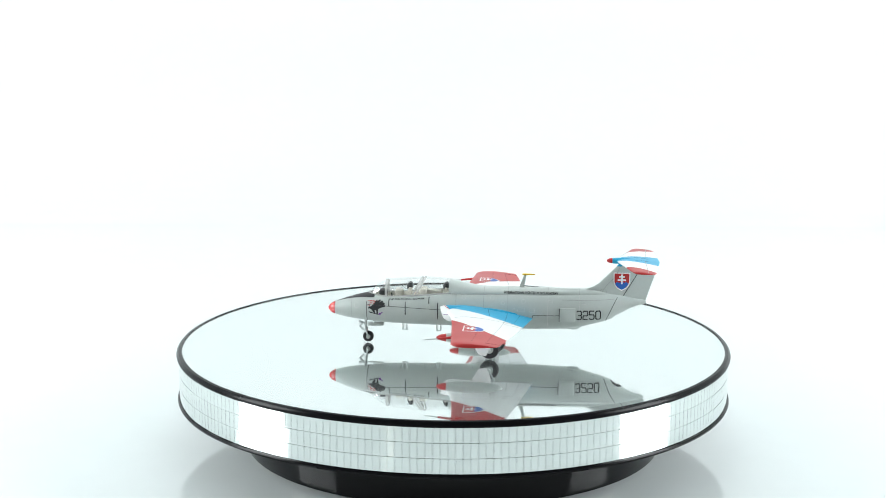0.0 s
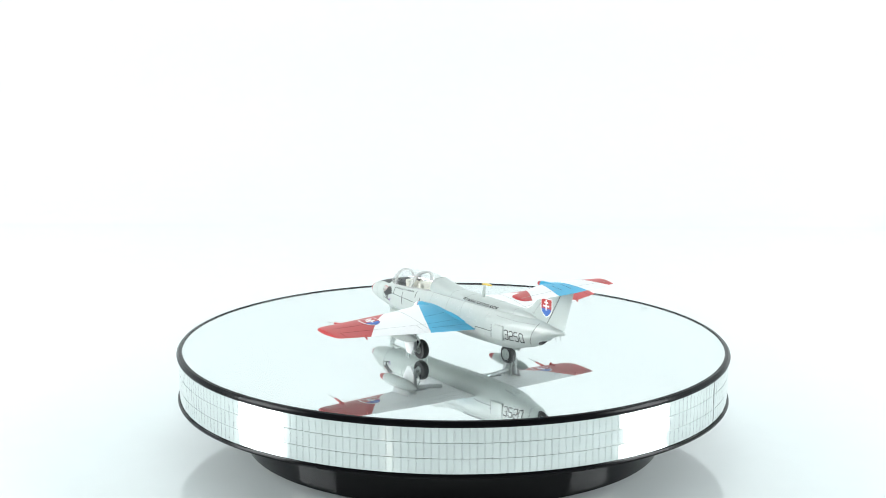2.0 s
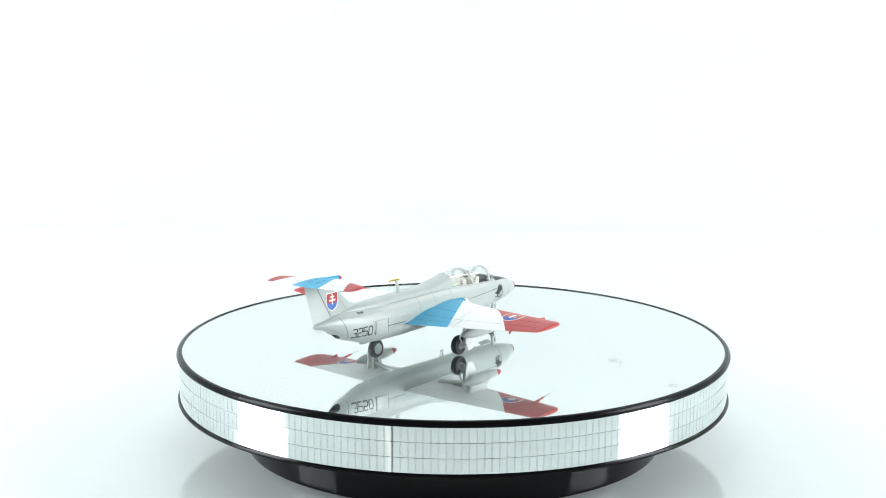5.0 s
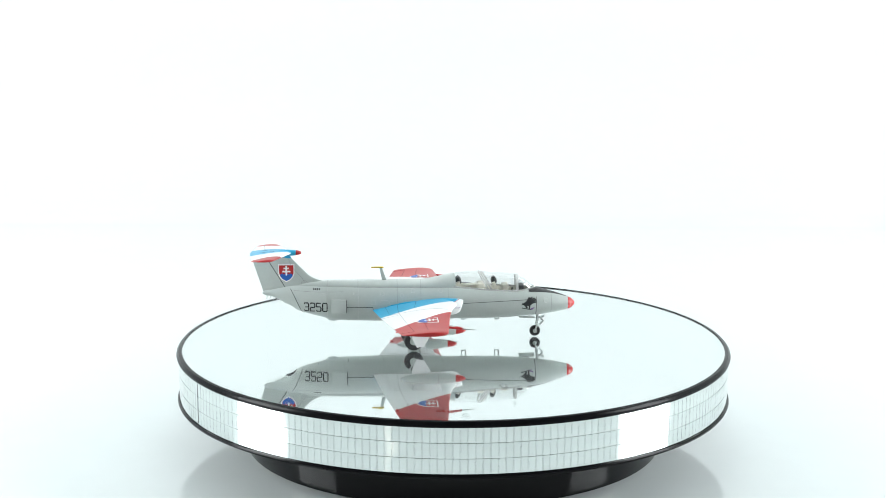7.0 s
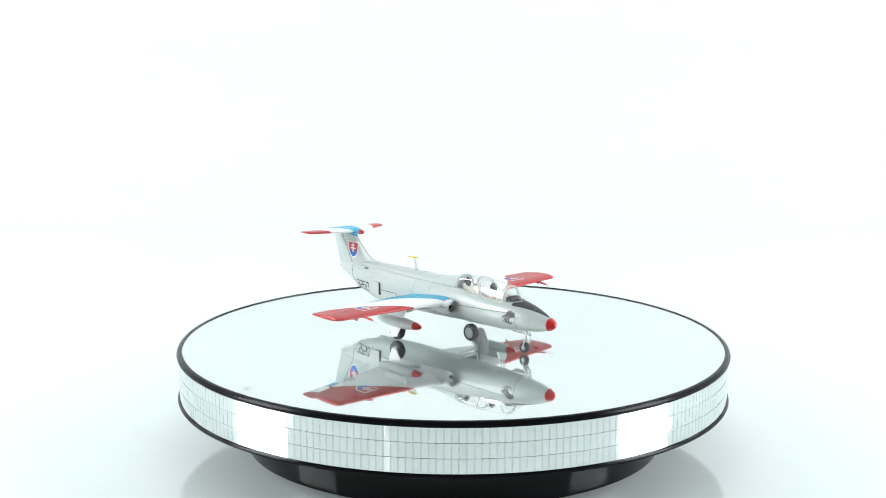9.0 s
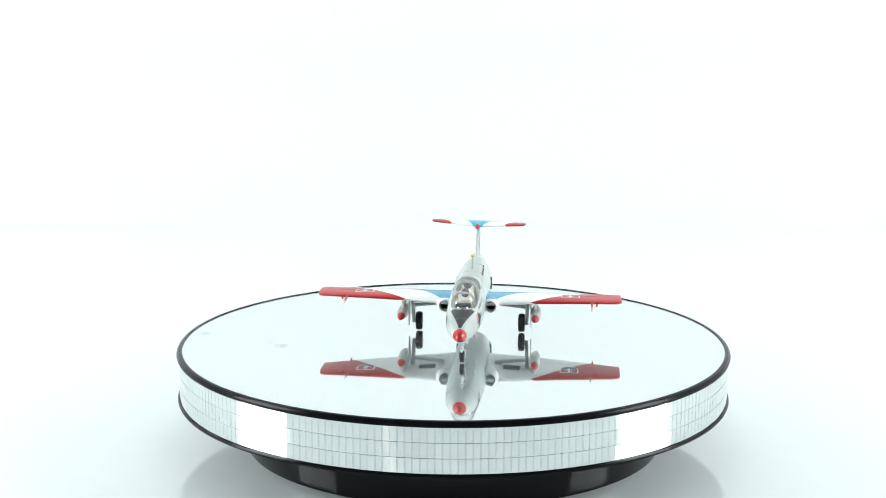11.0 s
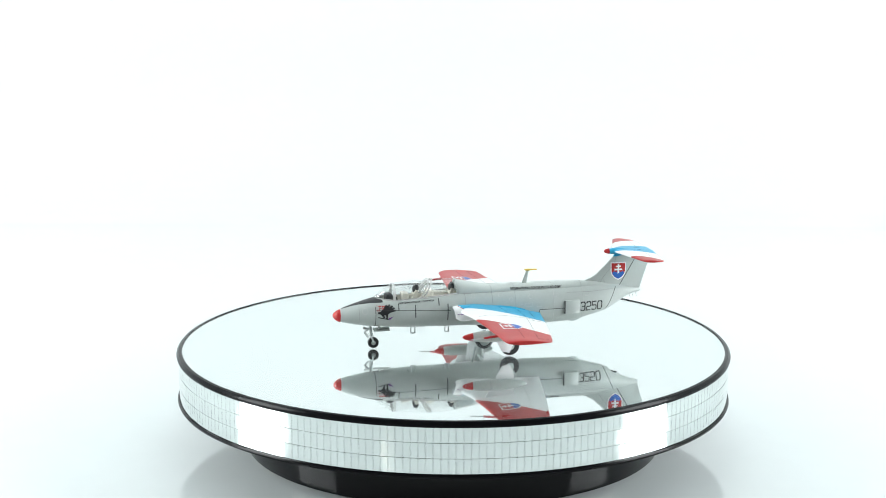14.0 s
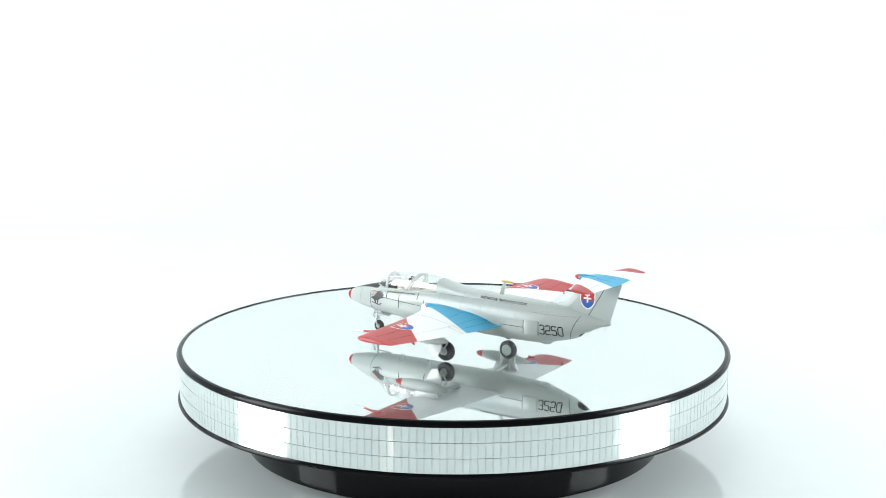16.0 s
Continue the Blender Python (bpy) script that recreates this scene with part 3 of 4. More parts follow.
def build_cockpit():
    # tub
    verts, xs = [], np.linspace(20.5, 55.6, 14)
    for x in xs:
        yb, zb = sill_half(x) - 0.15, sill(x) + 0.15
        verts += [V(x, yb, zb), V(x, yb - 0.5, zb - 1.2), V(x, yb - 0.9, 16.5), V(x, -yb + 0.9, 16.5), V(x, -yb + 0.5, zb - 1.2), V(x, -yb, zb)]
    n = len(verts)
    faces = grid_faces(14, 6) + [(0, 1, 2, 3, 4, 5), tuple(range(n - 6, n))]
    tub = link_mesh("cockpit_tub", verts, faces, CREAM, jet, "cream cockpit lining")
    for x0, tall in ((34.6, 27.0), (50.9, 27.2)):
        seat = slab("seat", [(x0, -3.0, 19.0), (x0, 3.0, 19.0), (x0 + 3.0, 2.6, tall - 0.6), (x0 + 3.0, -2.6, tall - 0.6)], 1.6, CREAM, jet, "cream ejection seat")
        slab("cushion", [(x0 - 4.4, -2.6, 20.4), (x0 - 4.4, 2.6, 20.4), (x0 + 0.6, 2.6, 19.4), (x0 + 0.6, -2.6, 19.4)], 1.4, GREY_DARK, seat)
        bm = bmesh.new()
        bmesh.ops.create_icosphere(bm, subdivisions=3, radius=1.0)
        for v in bm.verts:
            x, y, z = v.co
            wide = 1.0 - 0.15 * max(z, 0)
            v.co = Vector(V(x0 + 2.6 + 1.45 * x * wide + 0.3 * z, 1.9 * y * wide, tall - 0.1 + 2.2 * z))
        part("headrest", bm, BLACK, seat, "rounded black headrest")
        for y in (-2.9, 2.9):
            slab("side_rail", [(x0 - 4.2, y, 21.8), (x0 + 2.0, y, 22.6), (x0 + 2.2, y, 20.0), (x0 - 4.2, y, 20.0)], 0.6, CREAM, seat)
    for x0, z1, m in ((25.0, 25.0, BLACK), (43.2, 26.2, CREAM)):
        bm = bmesh.new()
        bmesh.ops.create_cube(bm, size=1)
        for v in bm.verts:
            k = 0.75 if v.co.z > 0 else 1.0
            v.co = Vector(V(x0 + v.co.x * 3.2, v.co.y * 8.6 * k, (z1 + 19) / 2 + v.co.z * (z1 - 19)))
        bmesh.ops.bevel(bm, geom=bm.edges[:], offset=0.0006, segments=3, affect="EDGES", profile=0.5)
        panel = part("instrument_panel", bm, m, jet, "instrument panel hood")
        rod("control_stick", (x0 + 4.2, 0, 18.5), (x0 + 3.6, 0, 23.4), 0.25, 0.35, BLACK, jet)
    for x0, x1, z1, wide in ((30.6, 33.8, 25.6, 5.0), (43.6, 51.6, 25.6, 4.4)):
        bm = bmesh.new()
        bmesh.ops.create_cube(bm, size=1)
        for v in bm.verts:
            drop = 0.5 if v.co.x > 0 else 0.0
            v.co = Vector(V((x0 + x1) / 2 + v.co.x * (x1 - x0), v.co.y * wide, (z1 + 18) / 2 + v.co.z * (z1 - 18) - (drop if v.co.z > 0 else 0)))
        bmesh.ops.bevel(bm, geom=bm.edges[:], offset=0.0005, segments=3, affect="EDGES", profile=0.5)
        part("console", bm, CREAM, jet, "cream cockpit console")
    return tub


build_cockpit()


def dome(name, x0, x1, lean0, lean1, out, mat, label, steps=14):
    verts, xs = [], np.linspace(x0, x1, steps)
    for i, x in enumerate(xs):
        lean = lean0 + (lean1 - lean0) * i / (steps - 1)
        verts += [V(*hood(x, a, out, lean)) for a in np.linspace(0, math.pi, 25)]
    ob = link_mesh(name, verts, grid_faces(steps, 25), mat, jet, label)
    return ob


def hoop(name, x, lean, wide, thick, mat, label):
    """A canopy frame: a band of real thickness over the dome."""
    verts, n = [], 25
    for dx, out in ((-wide / 2, 0.05), (-wide / 2, thick), (wide / 2, thick), (wide / 2, 0.05), (wide / 2, -0.45), (-wide / 2, -0.45)):
        for a in np.linspace(0, math.pi, n):
            p = hood(x, a, out, lean)
            verts.append(V(p[0] + dx, p[1], p[2]))
    faces = []
    for k in range(6):
        l = (k + 1) % 6
        faces += [(k * n + j, k * n + j + 1, l * n + j + 1, l * n + j) for j in range(n - 1)]
    faces += [tuple(k * n for k in range(6)), tuple(k * n + n - 1 for k in range(6))]
    return link_mesh(name, verts, faces, mat, jet, label)


def build_canopy():
    dome("windscreen", 18.3, 26.5, 0.0, 0.0, 0.0, CANOPY, "clear curved windscreen")
    dome("front_canopy", 26.9, 38.4, 0.0, 4.5, 0.0, CANOPY, "clear front canopy")
    dome("rear_canopy", 39.8, 55.6, 4.3, 0.0, 0.0, CANOPY, "clear rear canopy")
    hoop("windscreen_frame", 26.8, 0.0, 1.1, 0.25, FROST, "frosted clear windscreen arch")
    hoop("canopy_frame", 38.4, 4.5, 0.9, 0.25, FROST, "frosted clear canopy arch")
    hoop("canopy_frame", 39.8, 4.4, 0.8, 0.3, FROST, "frosted clear canopy arch")
    hoop("canopy_frame", 55.4, 0.0, 0.7, 0.15, GREY, "grey canopy arch")
    for s in (-1, 1):
        pts = [(x, s * (sill_half(x) + 0.1), sill(x) + 0.15) for x in np.linspace(18.6, 56, 30)]
        ribs = []
        for k, (dy, dz) in enumerate(((0.12, -0.30), (0.16, 0.35), (-0.3, 0.4), (-0.3, -0.35))):
            ribs += [V(x, y + s * dy, z + dz) for x, y, z in pts]
        faces = [(k * 30 + j, k * 30 + j + 1, (k + 1) % 4 * 30 + j + 1, (k + 1) % 4 * 30 + j) for k in range(4) for j in range(29)]
        link_mesh("canopy_rail", ribs, faces, FROST, jet, "frosted clear canopy sill rail")
    # dorsal spine from the canopy to the fin
    xs = np.r_[np.linspace(55.7, 76, 18), np.linspace(78, 130, 28)]
    verts = [V(*spine(x, a)) for x in xs for a in np.linspace(0, math.pi, 29)]
    back = link_mesh("dorsal_spine", verts, grid_faces(len(xs), 29) + [tuple(range(29)), tuple(range(len(verts) - 29, len(verts)))], GREY, jet, "light grey dorsal spine")
    for x in (70.9, 81.6, 99.4, 113.4):
        P = [spine(x, a, 0.05) for a in np.linspace(0.02, math.pi - 0.02, 25)]
        ribbon("panel_line", P, [Vector((0, math.cos(a), math.sin(a))) for a in np.linspace(0.02, math.pi - 0.02, 25)], 0.2, LINE_SOFT, back)
    # darker line along the spine's foot: the crease's shade as colour
    for s in (-1, 1):
        P = [(x, s * (spine_shape(x)[2] + 0.12), spine_shape(x)[0] + 0.05) for x in np.linspace(56.5, 120, 40)]
        ribbon("crease_shade_line", P, [Vector((0, s * 0.8, 0.6))] * 40, 0.22, LINE_SOFT, back)
    lettering("academy_words", "INTERNATIONAL FIGHTER PILOTS ACADEMY", 1.45, lambda u, v: spine_side(79.7 + u, 25.55 - 0.008 * u + v, -1, 0.16), BLACK, back,
              "small black words on spine", stretch=24.2, bold=0.03)


build_canopy()


# ---- wings ----
LEAN = 0.009      # the wing sits a little higher to starboard


def foil(u):
    return 5 * (0.2969 * math.sqrt(max(u, 0)) - 0.126 * u - 0.3516 * u * u + 0.2843 * u**3 - 0.1036 * u**4)


def wing_edges(y):
    lead = smooth_at(y, [5, 12, 22, 35, 52, 70], [53.0, 54.4, 57.2, 59.2, 60.6, 62.0])
    trail = smooth_at(y, [5, 12, 30, 50, 70], [93.4, 92.2, 89.3, 85.4, 81.3])
    tip = max(0.0, (y - 66.8) / 3.2)
    cut = 1 - math.sqrt(max(0.0, 1 - tip * tip))
    return lead + 2.8 * cut, trail - 0.5 * cut, cut


def wing_point(y, u, top, lift=0.0):
    lead, trail, cut = wing_edges(y)
    k = (y - 5) / 65
    zl, zt = 18.4 + 0.1 * k, 14.9 + 3.4 * k
    thick = (5.0 - 2.8 * min(1, k * 1.15)) * (1 - 0.3 * cut)
    z = zl + (zt - zl) * u + (foil(u) * thick * 1.15 + lift if top else -foil(u) * thick * 0.85 - lift)
    return lead + (trail - lead) * u, y, z - 0.004 * (y - 5)


def blue_edge(u):
    return 9.5 + 19.5 * u**0.62


def red_edge(u):
    return 28.5 + 27.5 * u**0.6


def build_wing(s):
    us = [0.5 - 0.5 * math.cos(math.pi * i / 20) for i in range(21)]
    loop = [(u, True) for u in us[::-1]] + [(u, False) for u in us[1:-1]]
    m = len(loop)
    zones = [(lambda u: 5.0, blue_edge, 10, 0), (blue_edge, red_edge, 12, 1), (red_edge, lambda u: 70.0, 18, 2)]
    verts, faces, index = [], [], []
    for lo, hi, n, k in zones:
        o = len(verts)
        for i in range(n + 1):
            f = i / n
            if k == 2:
                f = 1 - (1 - f) ** 1.7
            for u, top in loop:
                y = lo(u) + (hi(u) - lo(u)) * f
                p = wing_point(y, u, top)
                verts.append(V(p[0], s * p[1], p[2] + s * LEAN * p[1]))
        fs = grid_faces(n + 1, m, True, o)
        for q, f in enumerate(fs):
            j = q % m
            under = loop[j][1] is False or loop[(j + 1) % m][1] is False
            fx, fy = sum(verts[i][0] for i in f) * 250 + 60, abs(sum(verts[i][1] for i in f)) * 250
            if under and 63.6 < fx < 72.8 and 13.8 < fy < 25.2:
                continue        # opening of the wheel well
            faces.append(f)
            index.append(1 if (k == 0 and under) else k)
    faces.append(tuple(range(len(verts) - m, len(verts))))
    index.append(2)
    wing = link_mesh("wing", verts, faces, [BLUE, WHITE, RED], jet, "wing painted blue, white and red", index=index, sharp=60)
    # hinge and rib lines, a little proud of the paint

    def surface_line(pts, top, width, mat, name="panel_line"):
        P = []
        for (ya, ua), (yb, ub) in zip(pts, pts[1:]):
            P += [wing_point(ya + (yb - ya) * i / 12, ua + (ub - ua) * i / 12, top, 0.04) for i in range(12)]
        P.append(wing_point(*pts[-1], top, 0.04))
        P = [(x, s * y, z + s * LEAN * y) for x, y, z in P]
        ribbon(name, P, [Vector((0, 0, 1 if top else -1))] * len(P), width, mat, wing)
    for top in (True, False):
        blue, red = (NAVY, RED_LINE) if top else (LINE_SOFT, RED_LINE)
        surface_line([(10, 0.72), (26, 0.735)], top, 0.17, blue)
        surface_line([(26, 0.735), (51, 0.72)], top, 0.15, LINE_SOFT)
        surface_line([(51, 0.72), (66, 0.70)], top, 0.17, red)
        surface_line([(31, 0.74), (31, 1.0)], top, 0.16, LINE_SOFT)
        surface_line([(66, 0.70), (66, 0.99)], top, 0.16, red)
        surface_line([(28, 0.05), (28, 0.95)], top, 0.13, LINE_SOFT)
        surface_line([(9.4, 0.5), (22, 0.52)], top, 0.16, blue)
        surface_line([(9.0, 0.86), (26, 0.86)], top, 0.16, blue)
        surface_line([(46, 0.44), (66, 0.42)], top, 0.14, red)

        def at(u, v, lift, top=top):
            y = (48.6 if s > 0 else 46.5) + (u if s > 0 else -u) * (1 if top else -1)
            lead, trail, _ = wing_edges(y)
            x = 69.4 - v
            p = wing_point(y, (x - lead) / (trail - lead), top, lift)
            return p[0], s * p[1], p[2] + s * LEAN * p[1]
        shield(wing, at, 8.6)
    # wheel well: a shallow box inside the wing, open below
    low, high = [], []
    for x, y in ((63.2, 13.2), (73.4, 13.2), (73.4, 25.8), (63.2, 25.8)):
        lead, trail, _ = wing_edges(y)
        u = (x - lead) / (trail - lead)
        za, zb = wing_point(y, u, False)[2], wing_point(y, u, True)[2]
        low.append(V(x, s * y, za + 0.1 + s * LEAN * y))
        high.append(V(x, s * y, za + 0.75 * (zb - za) + s * LEAN * y))
    link_mesh("wheel_well", low + high, [(4, 5, 6, 7)] + [(i, (i + 1) % 4, 4 + (i + 1) % 4, 4 + i) for i in range(4)], WELL, wing, "grey wheel well", smooth=False)
    rim = []
    for x0, x1, y0, y1 in ((60.6, 75.6, 10.8, 28.2), (65.4, 71.2, 15.8, 23.6)):
        for i in range(40):
            f, e = (i % 10) / 10, i // 10
            x = (x0 + (x1 - x0) * f, x1, x1 - (x1 - x0) * f, x0)[e]
            y = (y0, y0 + (y1 - y0) * f, y1, y1 - (y1 - y0) * f)[e]
            lead, trail, _ = wing_edges(y)
            p = wing_point(y, (x - lead) / (trail - lead), False, 0.12)
            rim.append(V(p[0], s * y, p[2] + s * LEAN * y))
    link_mesh("well_rim", rim, grid_faces(2, 40, True), WHITE, wing, "white rim of wheel well")
    # pressure probe
    zp = (wing_point(56.2, 0.1, True)[2] + wing_point(56.2, 0.1, False)[2]) / 2 + s * LEAN * 56.2
    rod("probe_root", (63.0, s * 56.2, zp), (55.3, s * 56.2, zp - 0.9), 0.62, 0.42, RED, wing, "red probe root")
    rod("probe", (55.6, s * 56.2, zp - 0.85), (49.6, s * 56.2, zp - 1.4), 0.32, 0.2, SILVER, wing, "bare metal air probe")
    xb = wing_point(57.5, 0.93, False)[0]
    zb = wing_point(57.5, 0.93, False)[2] + s * LEAN * 57.5
    slab("probe_bracket", [(62.2, s * 58.6, zp - 0.2), (67.0, s * 58.6, zp - 0.4), (66.2, s * 58.6, zp - 2.0), (64.6, s * 58.6, zp - 1.5), (63.2, s * 58.6, zp - 2.2)], 0.7, RED, wing, "red bracket under wing")
    rod("aileron_balance", (xb, s * 57.5, zb + 0.2), (xb + 1.2, s * 57.5, zb - 1.1), 0.5, 0.35, RED, wing)
    # intake: a fat lip at the wing root with a dark duct
    spec = np.array(((50.7, 8.2, 12.9, 14.7, 19.9), (50.9, 7.9, 13.2, 14.5, 20.1), (51.5, 7.7, 13.5, 14.2, 20.3), (52.6, 7.2, 14.1, 13.7, 20.6), (55.0, 6.7, 14.6, 13.4, 20.7),
                     (60.0, 6.2, 14.0, 13.8, 20.2), (67.0, 5.8, 12.6, 14.4, 19.6), (75.0, 5.4, 10.8, 15.0, 19.0), (84.0, 5.0, 8.6, 15.4, 17.4)))
    xs = np.r_[50.7, 50.9, 51.5, np.linspace(52.3, 66, 22), np.linspace(68, 84, 8)]
    angles = np.linspace(0, 2 * math.pi, 40, endpoint=False)
    rings, hue = [], []
    for x in xs:
        y0, y1, z0, z1 = (smooth_at(x, spec[:, 0], spec[:, k]) for k in (1, 2, 3, 4))
        rake = 1.6 * max(0.0, 1 - (x - 50.7) / 9)
        rings.append([(x + 2.0 - rake * math.sin(a) * 0.5, s * ((y0 + y1) / 2 + (y1 - y0) / 2 * math.cos(a)), (z0 + z1) / 2 + (z1 - z0) / 2 * math.sin(a)) for a in angles])
    verts = [V(*p) for q in rings for p in q]
    faces = grid_faces(len(rings), 40, True)
    idx = []
    for q in range(len(faces)):
        i, j = divmod(q, 40)
        idx.append(0 if xs[i] > 52.6 + 6.5 * (1 - math.sin(angles[j] + 0.08)) and math.sin(angles[j]) > 0.05 else 1)
    nac = link_mesh("intake_fairing", verts, faces, [BLUE, WHITE], wing, "white-lipped air intake with blue top", index=idx, sharp=60)
    duct = []
    for x, k in ((50.72, 0.98), (51.4, 0.9), (53.0, 0.82), (58.0, 0.6)):
        duct += [V(x + 2.0 - 0.75 * math.sin(a), s * (10.55 + 2.35 * k * math.cos(a)), 17.3 + 2.6 * k * math.sin(a)) for a in np.linspace(0, 2 * math.pi, 32, endpoint=False)]
    link_mesh("intake_duct", duct, grid_faces(4, 32, True) + [tuple(range(96, 128))], [GREY_DARK, BLACK], nac, "grey intake duct, dark inside", index=[0] * 64 + [1] * 33)
    edge = []
    for a in np.linspace(0.3, math.pi / 2, 14):
        x = 52.5 + 6.5 * (1 - math.sin(a))
        y0, y1, z0, z1 = (smooth_at(x, spec[:, 0], spec[:, k]) for k in (1, 2, 3, 4))
        edge.append((x + 2.0 - 0.8 * max(0.0, 1 - (x - 50.7) / 9) * math.sin(a), s * ((y0 + y1) / 2 + ((y1 - y0) / 2 + 0.06) * math.cos(a)), (z0 + z1) / 2 + ((z1 - z0) / 2 + 0.06) * math.sin(a)))
    ribbon("red_edge_line", edge, [Vector((0, s * math.cos(a), math.sin(a))) for a in np.linspace(0.3, math.pi / 2, 14)], 0.28, RED, nac)
    mid = []
    for x in np.linspace(51.6, 58.0, 8):
        y0, y1 = (smooth_at(x, spec[:, 0], spec[:, k]) for k in (1, 2))
        mid.append((x + 2.0, s * (y1 + 0.06), 17.1 + 0.06 * (x - 51)))
    ribbon("dark_edge_line", mid, [Vector((0, s, 0))] * 8, 0.22, PURPLE, nac)
    # drop tank on its pylon
    y = s * 30.6
    slab("pylon", [(62, y, 17.2), (76, y, 16.6), (74, y, 12.0), (64, y, 12.6)], 1.0, WHITE, wing, "white tank pylon")
    tank = revolve_x("drop_tank", [(56.4, 1.72), (58, 2.1), (61, 2.4), (66, 2.5), (71, 2.45), (75, 2.1), (78.5, 1.4), (80.6, 0.6), (81, 0.1)], GREY, wing, "grey drop tank", y=y, z=11.0)
    revolve_x("tank_tip", [(52.0, 0.1), (52.4, 0.6), (53.4, 1.1), (54.8, 1.5), (56.5, 1.78)], RED, tank, "red tank tip", y=y, z=11.0, steps=24)
    revolve_x("tank_band", [(64.0, 2.44), (64.0, 2.58), (64.35, 2.58), (64.35, 2.44)], LINE_SOFT, tank, y=y, z=11.0)
    return wing


for s in (-1, 1):
    build_wing(s)


# ---- tail ----
def build_fin():
    rows = []
    spec = [(22.0, 119.0, 142.4, 2.6), (25.0, 118.2, 143.3, 2.4), (27.2, 115.5, 144.0, 2.1), (28.5, 119.0, 144.4, 1.95), (30.0, 121.6, 144.9, 1.8),
            (34.6, 126.3, 146.4, 1.6), (38.2, 129.7, 147.5, 1.4), (40.2, 131.4, 147.9, 1.3)]
    us = [0.5 - 0.5 * math.cos(math.pi * i / 16) for i in range(17)]
    loop = [(u, 1) for u in us[::-1]] + [(u, -1) for u in us[1:-1]]
    for z, lead, trail, th in spec:
        rows.append([V(lead + (trail - lead) * u, sgn * foil(u) * th, z) for u, sgn in loop])
    m = len(loop)
    verts = [p for r in rows for p in r]
    faces = grid_faces(len(rows), m, True) + [tuple(range(m)), tuple(range(len(verts) - m, len(verts)))]
    fin = link_mesh("fin", verts, faces, GREY, jet, "light grey tail fin", sharp=60)

    def at(x, z, lift, sgn):
        lead, trail, th = (np.interp(z, [q[0] for q in spec], [q[k] for q in spec]) for k in (1, 2, 3))
        return x, sgn * (foil(float(np.clip((x - lead) / (trail - lead), 0, 1))) * th + lift), z
    for s in (-1, 1):
        shield(fin, lambda u, v, lift, s=s: at(131.9 - s * u, 31.5 + v, lift, s), 7.4)
        for path, wd, mt in ((((132.1, 23.8), (139.3, 35.8), (140.6, 38.0)), 0.35, LINE), (((121.2, 23.1), (125.0, 29.0), (129.5, 34.0), (130.9, 37.6)), 0.2, LINE_SOFT),
                             (((131.0, 23.0), (142.4, 22.8)), 0.18, LINE_SOFT)):
            P = [at(xa + (xb - xa) * i / 6, za + (zb - za) * i / 6, 0.05, s) for (xa, za), (xb, zb) in zip(path, path[1:]) for i in range(7)]
            P = [p for i, p in enumerate(P) if i == 0 or p != P[i - 1]]
            ribbon("hinge_line", P, [Vector((0, s, 0))] * len(P), wd, mt, fin)
        P = [at(123.8 + 1.4 * math.cos(a), 26.3 + 1.4 * math.sin(a), 0.06, s) for a in np.linspace(0, 2 * math.pi, 21)]
        ribbon("hatch", P, [Vector((0, s, 0))] * 21, 0.16, LINE_SOFT, fin)
    rows = []
    for z, end in ((37.9, 0.10), (38.6, 0.24), (39.4, 0.40), (40.2, 0.55)):
        lead, trail, th = (np.interp(z, [q[0] for q in spec], [q[k] for q in spec]) for k in (1, 2, 3))
        for i in range(17):
            a = (i - 8) / 8
            u = end * a * a
            rows.append(V(lead - 0.08 + (trail - lead) * u, math.copysign(foil(u) * th + 0.09, a) if i != 8 else 0.0, z))
    link_mesh("blue_collar", rows, grid_faces(4, 17), BLUE, fin, "blue painted fin top", sharp=80)
    return fin


build_fin()


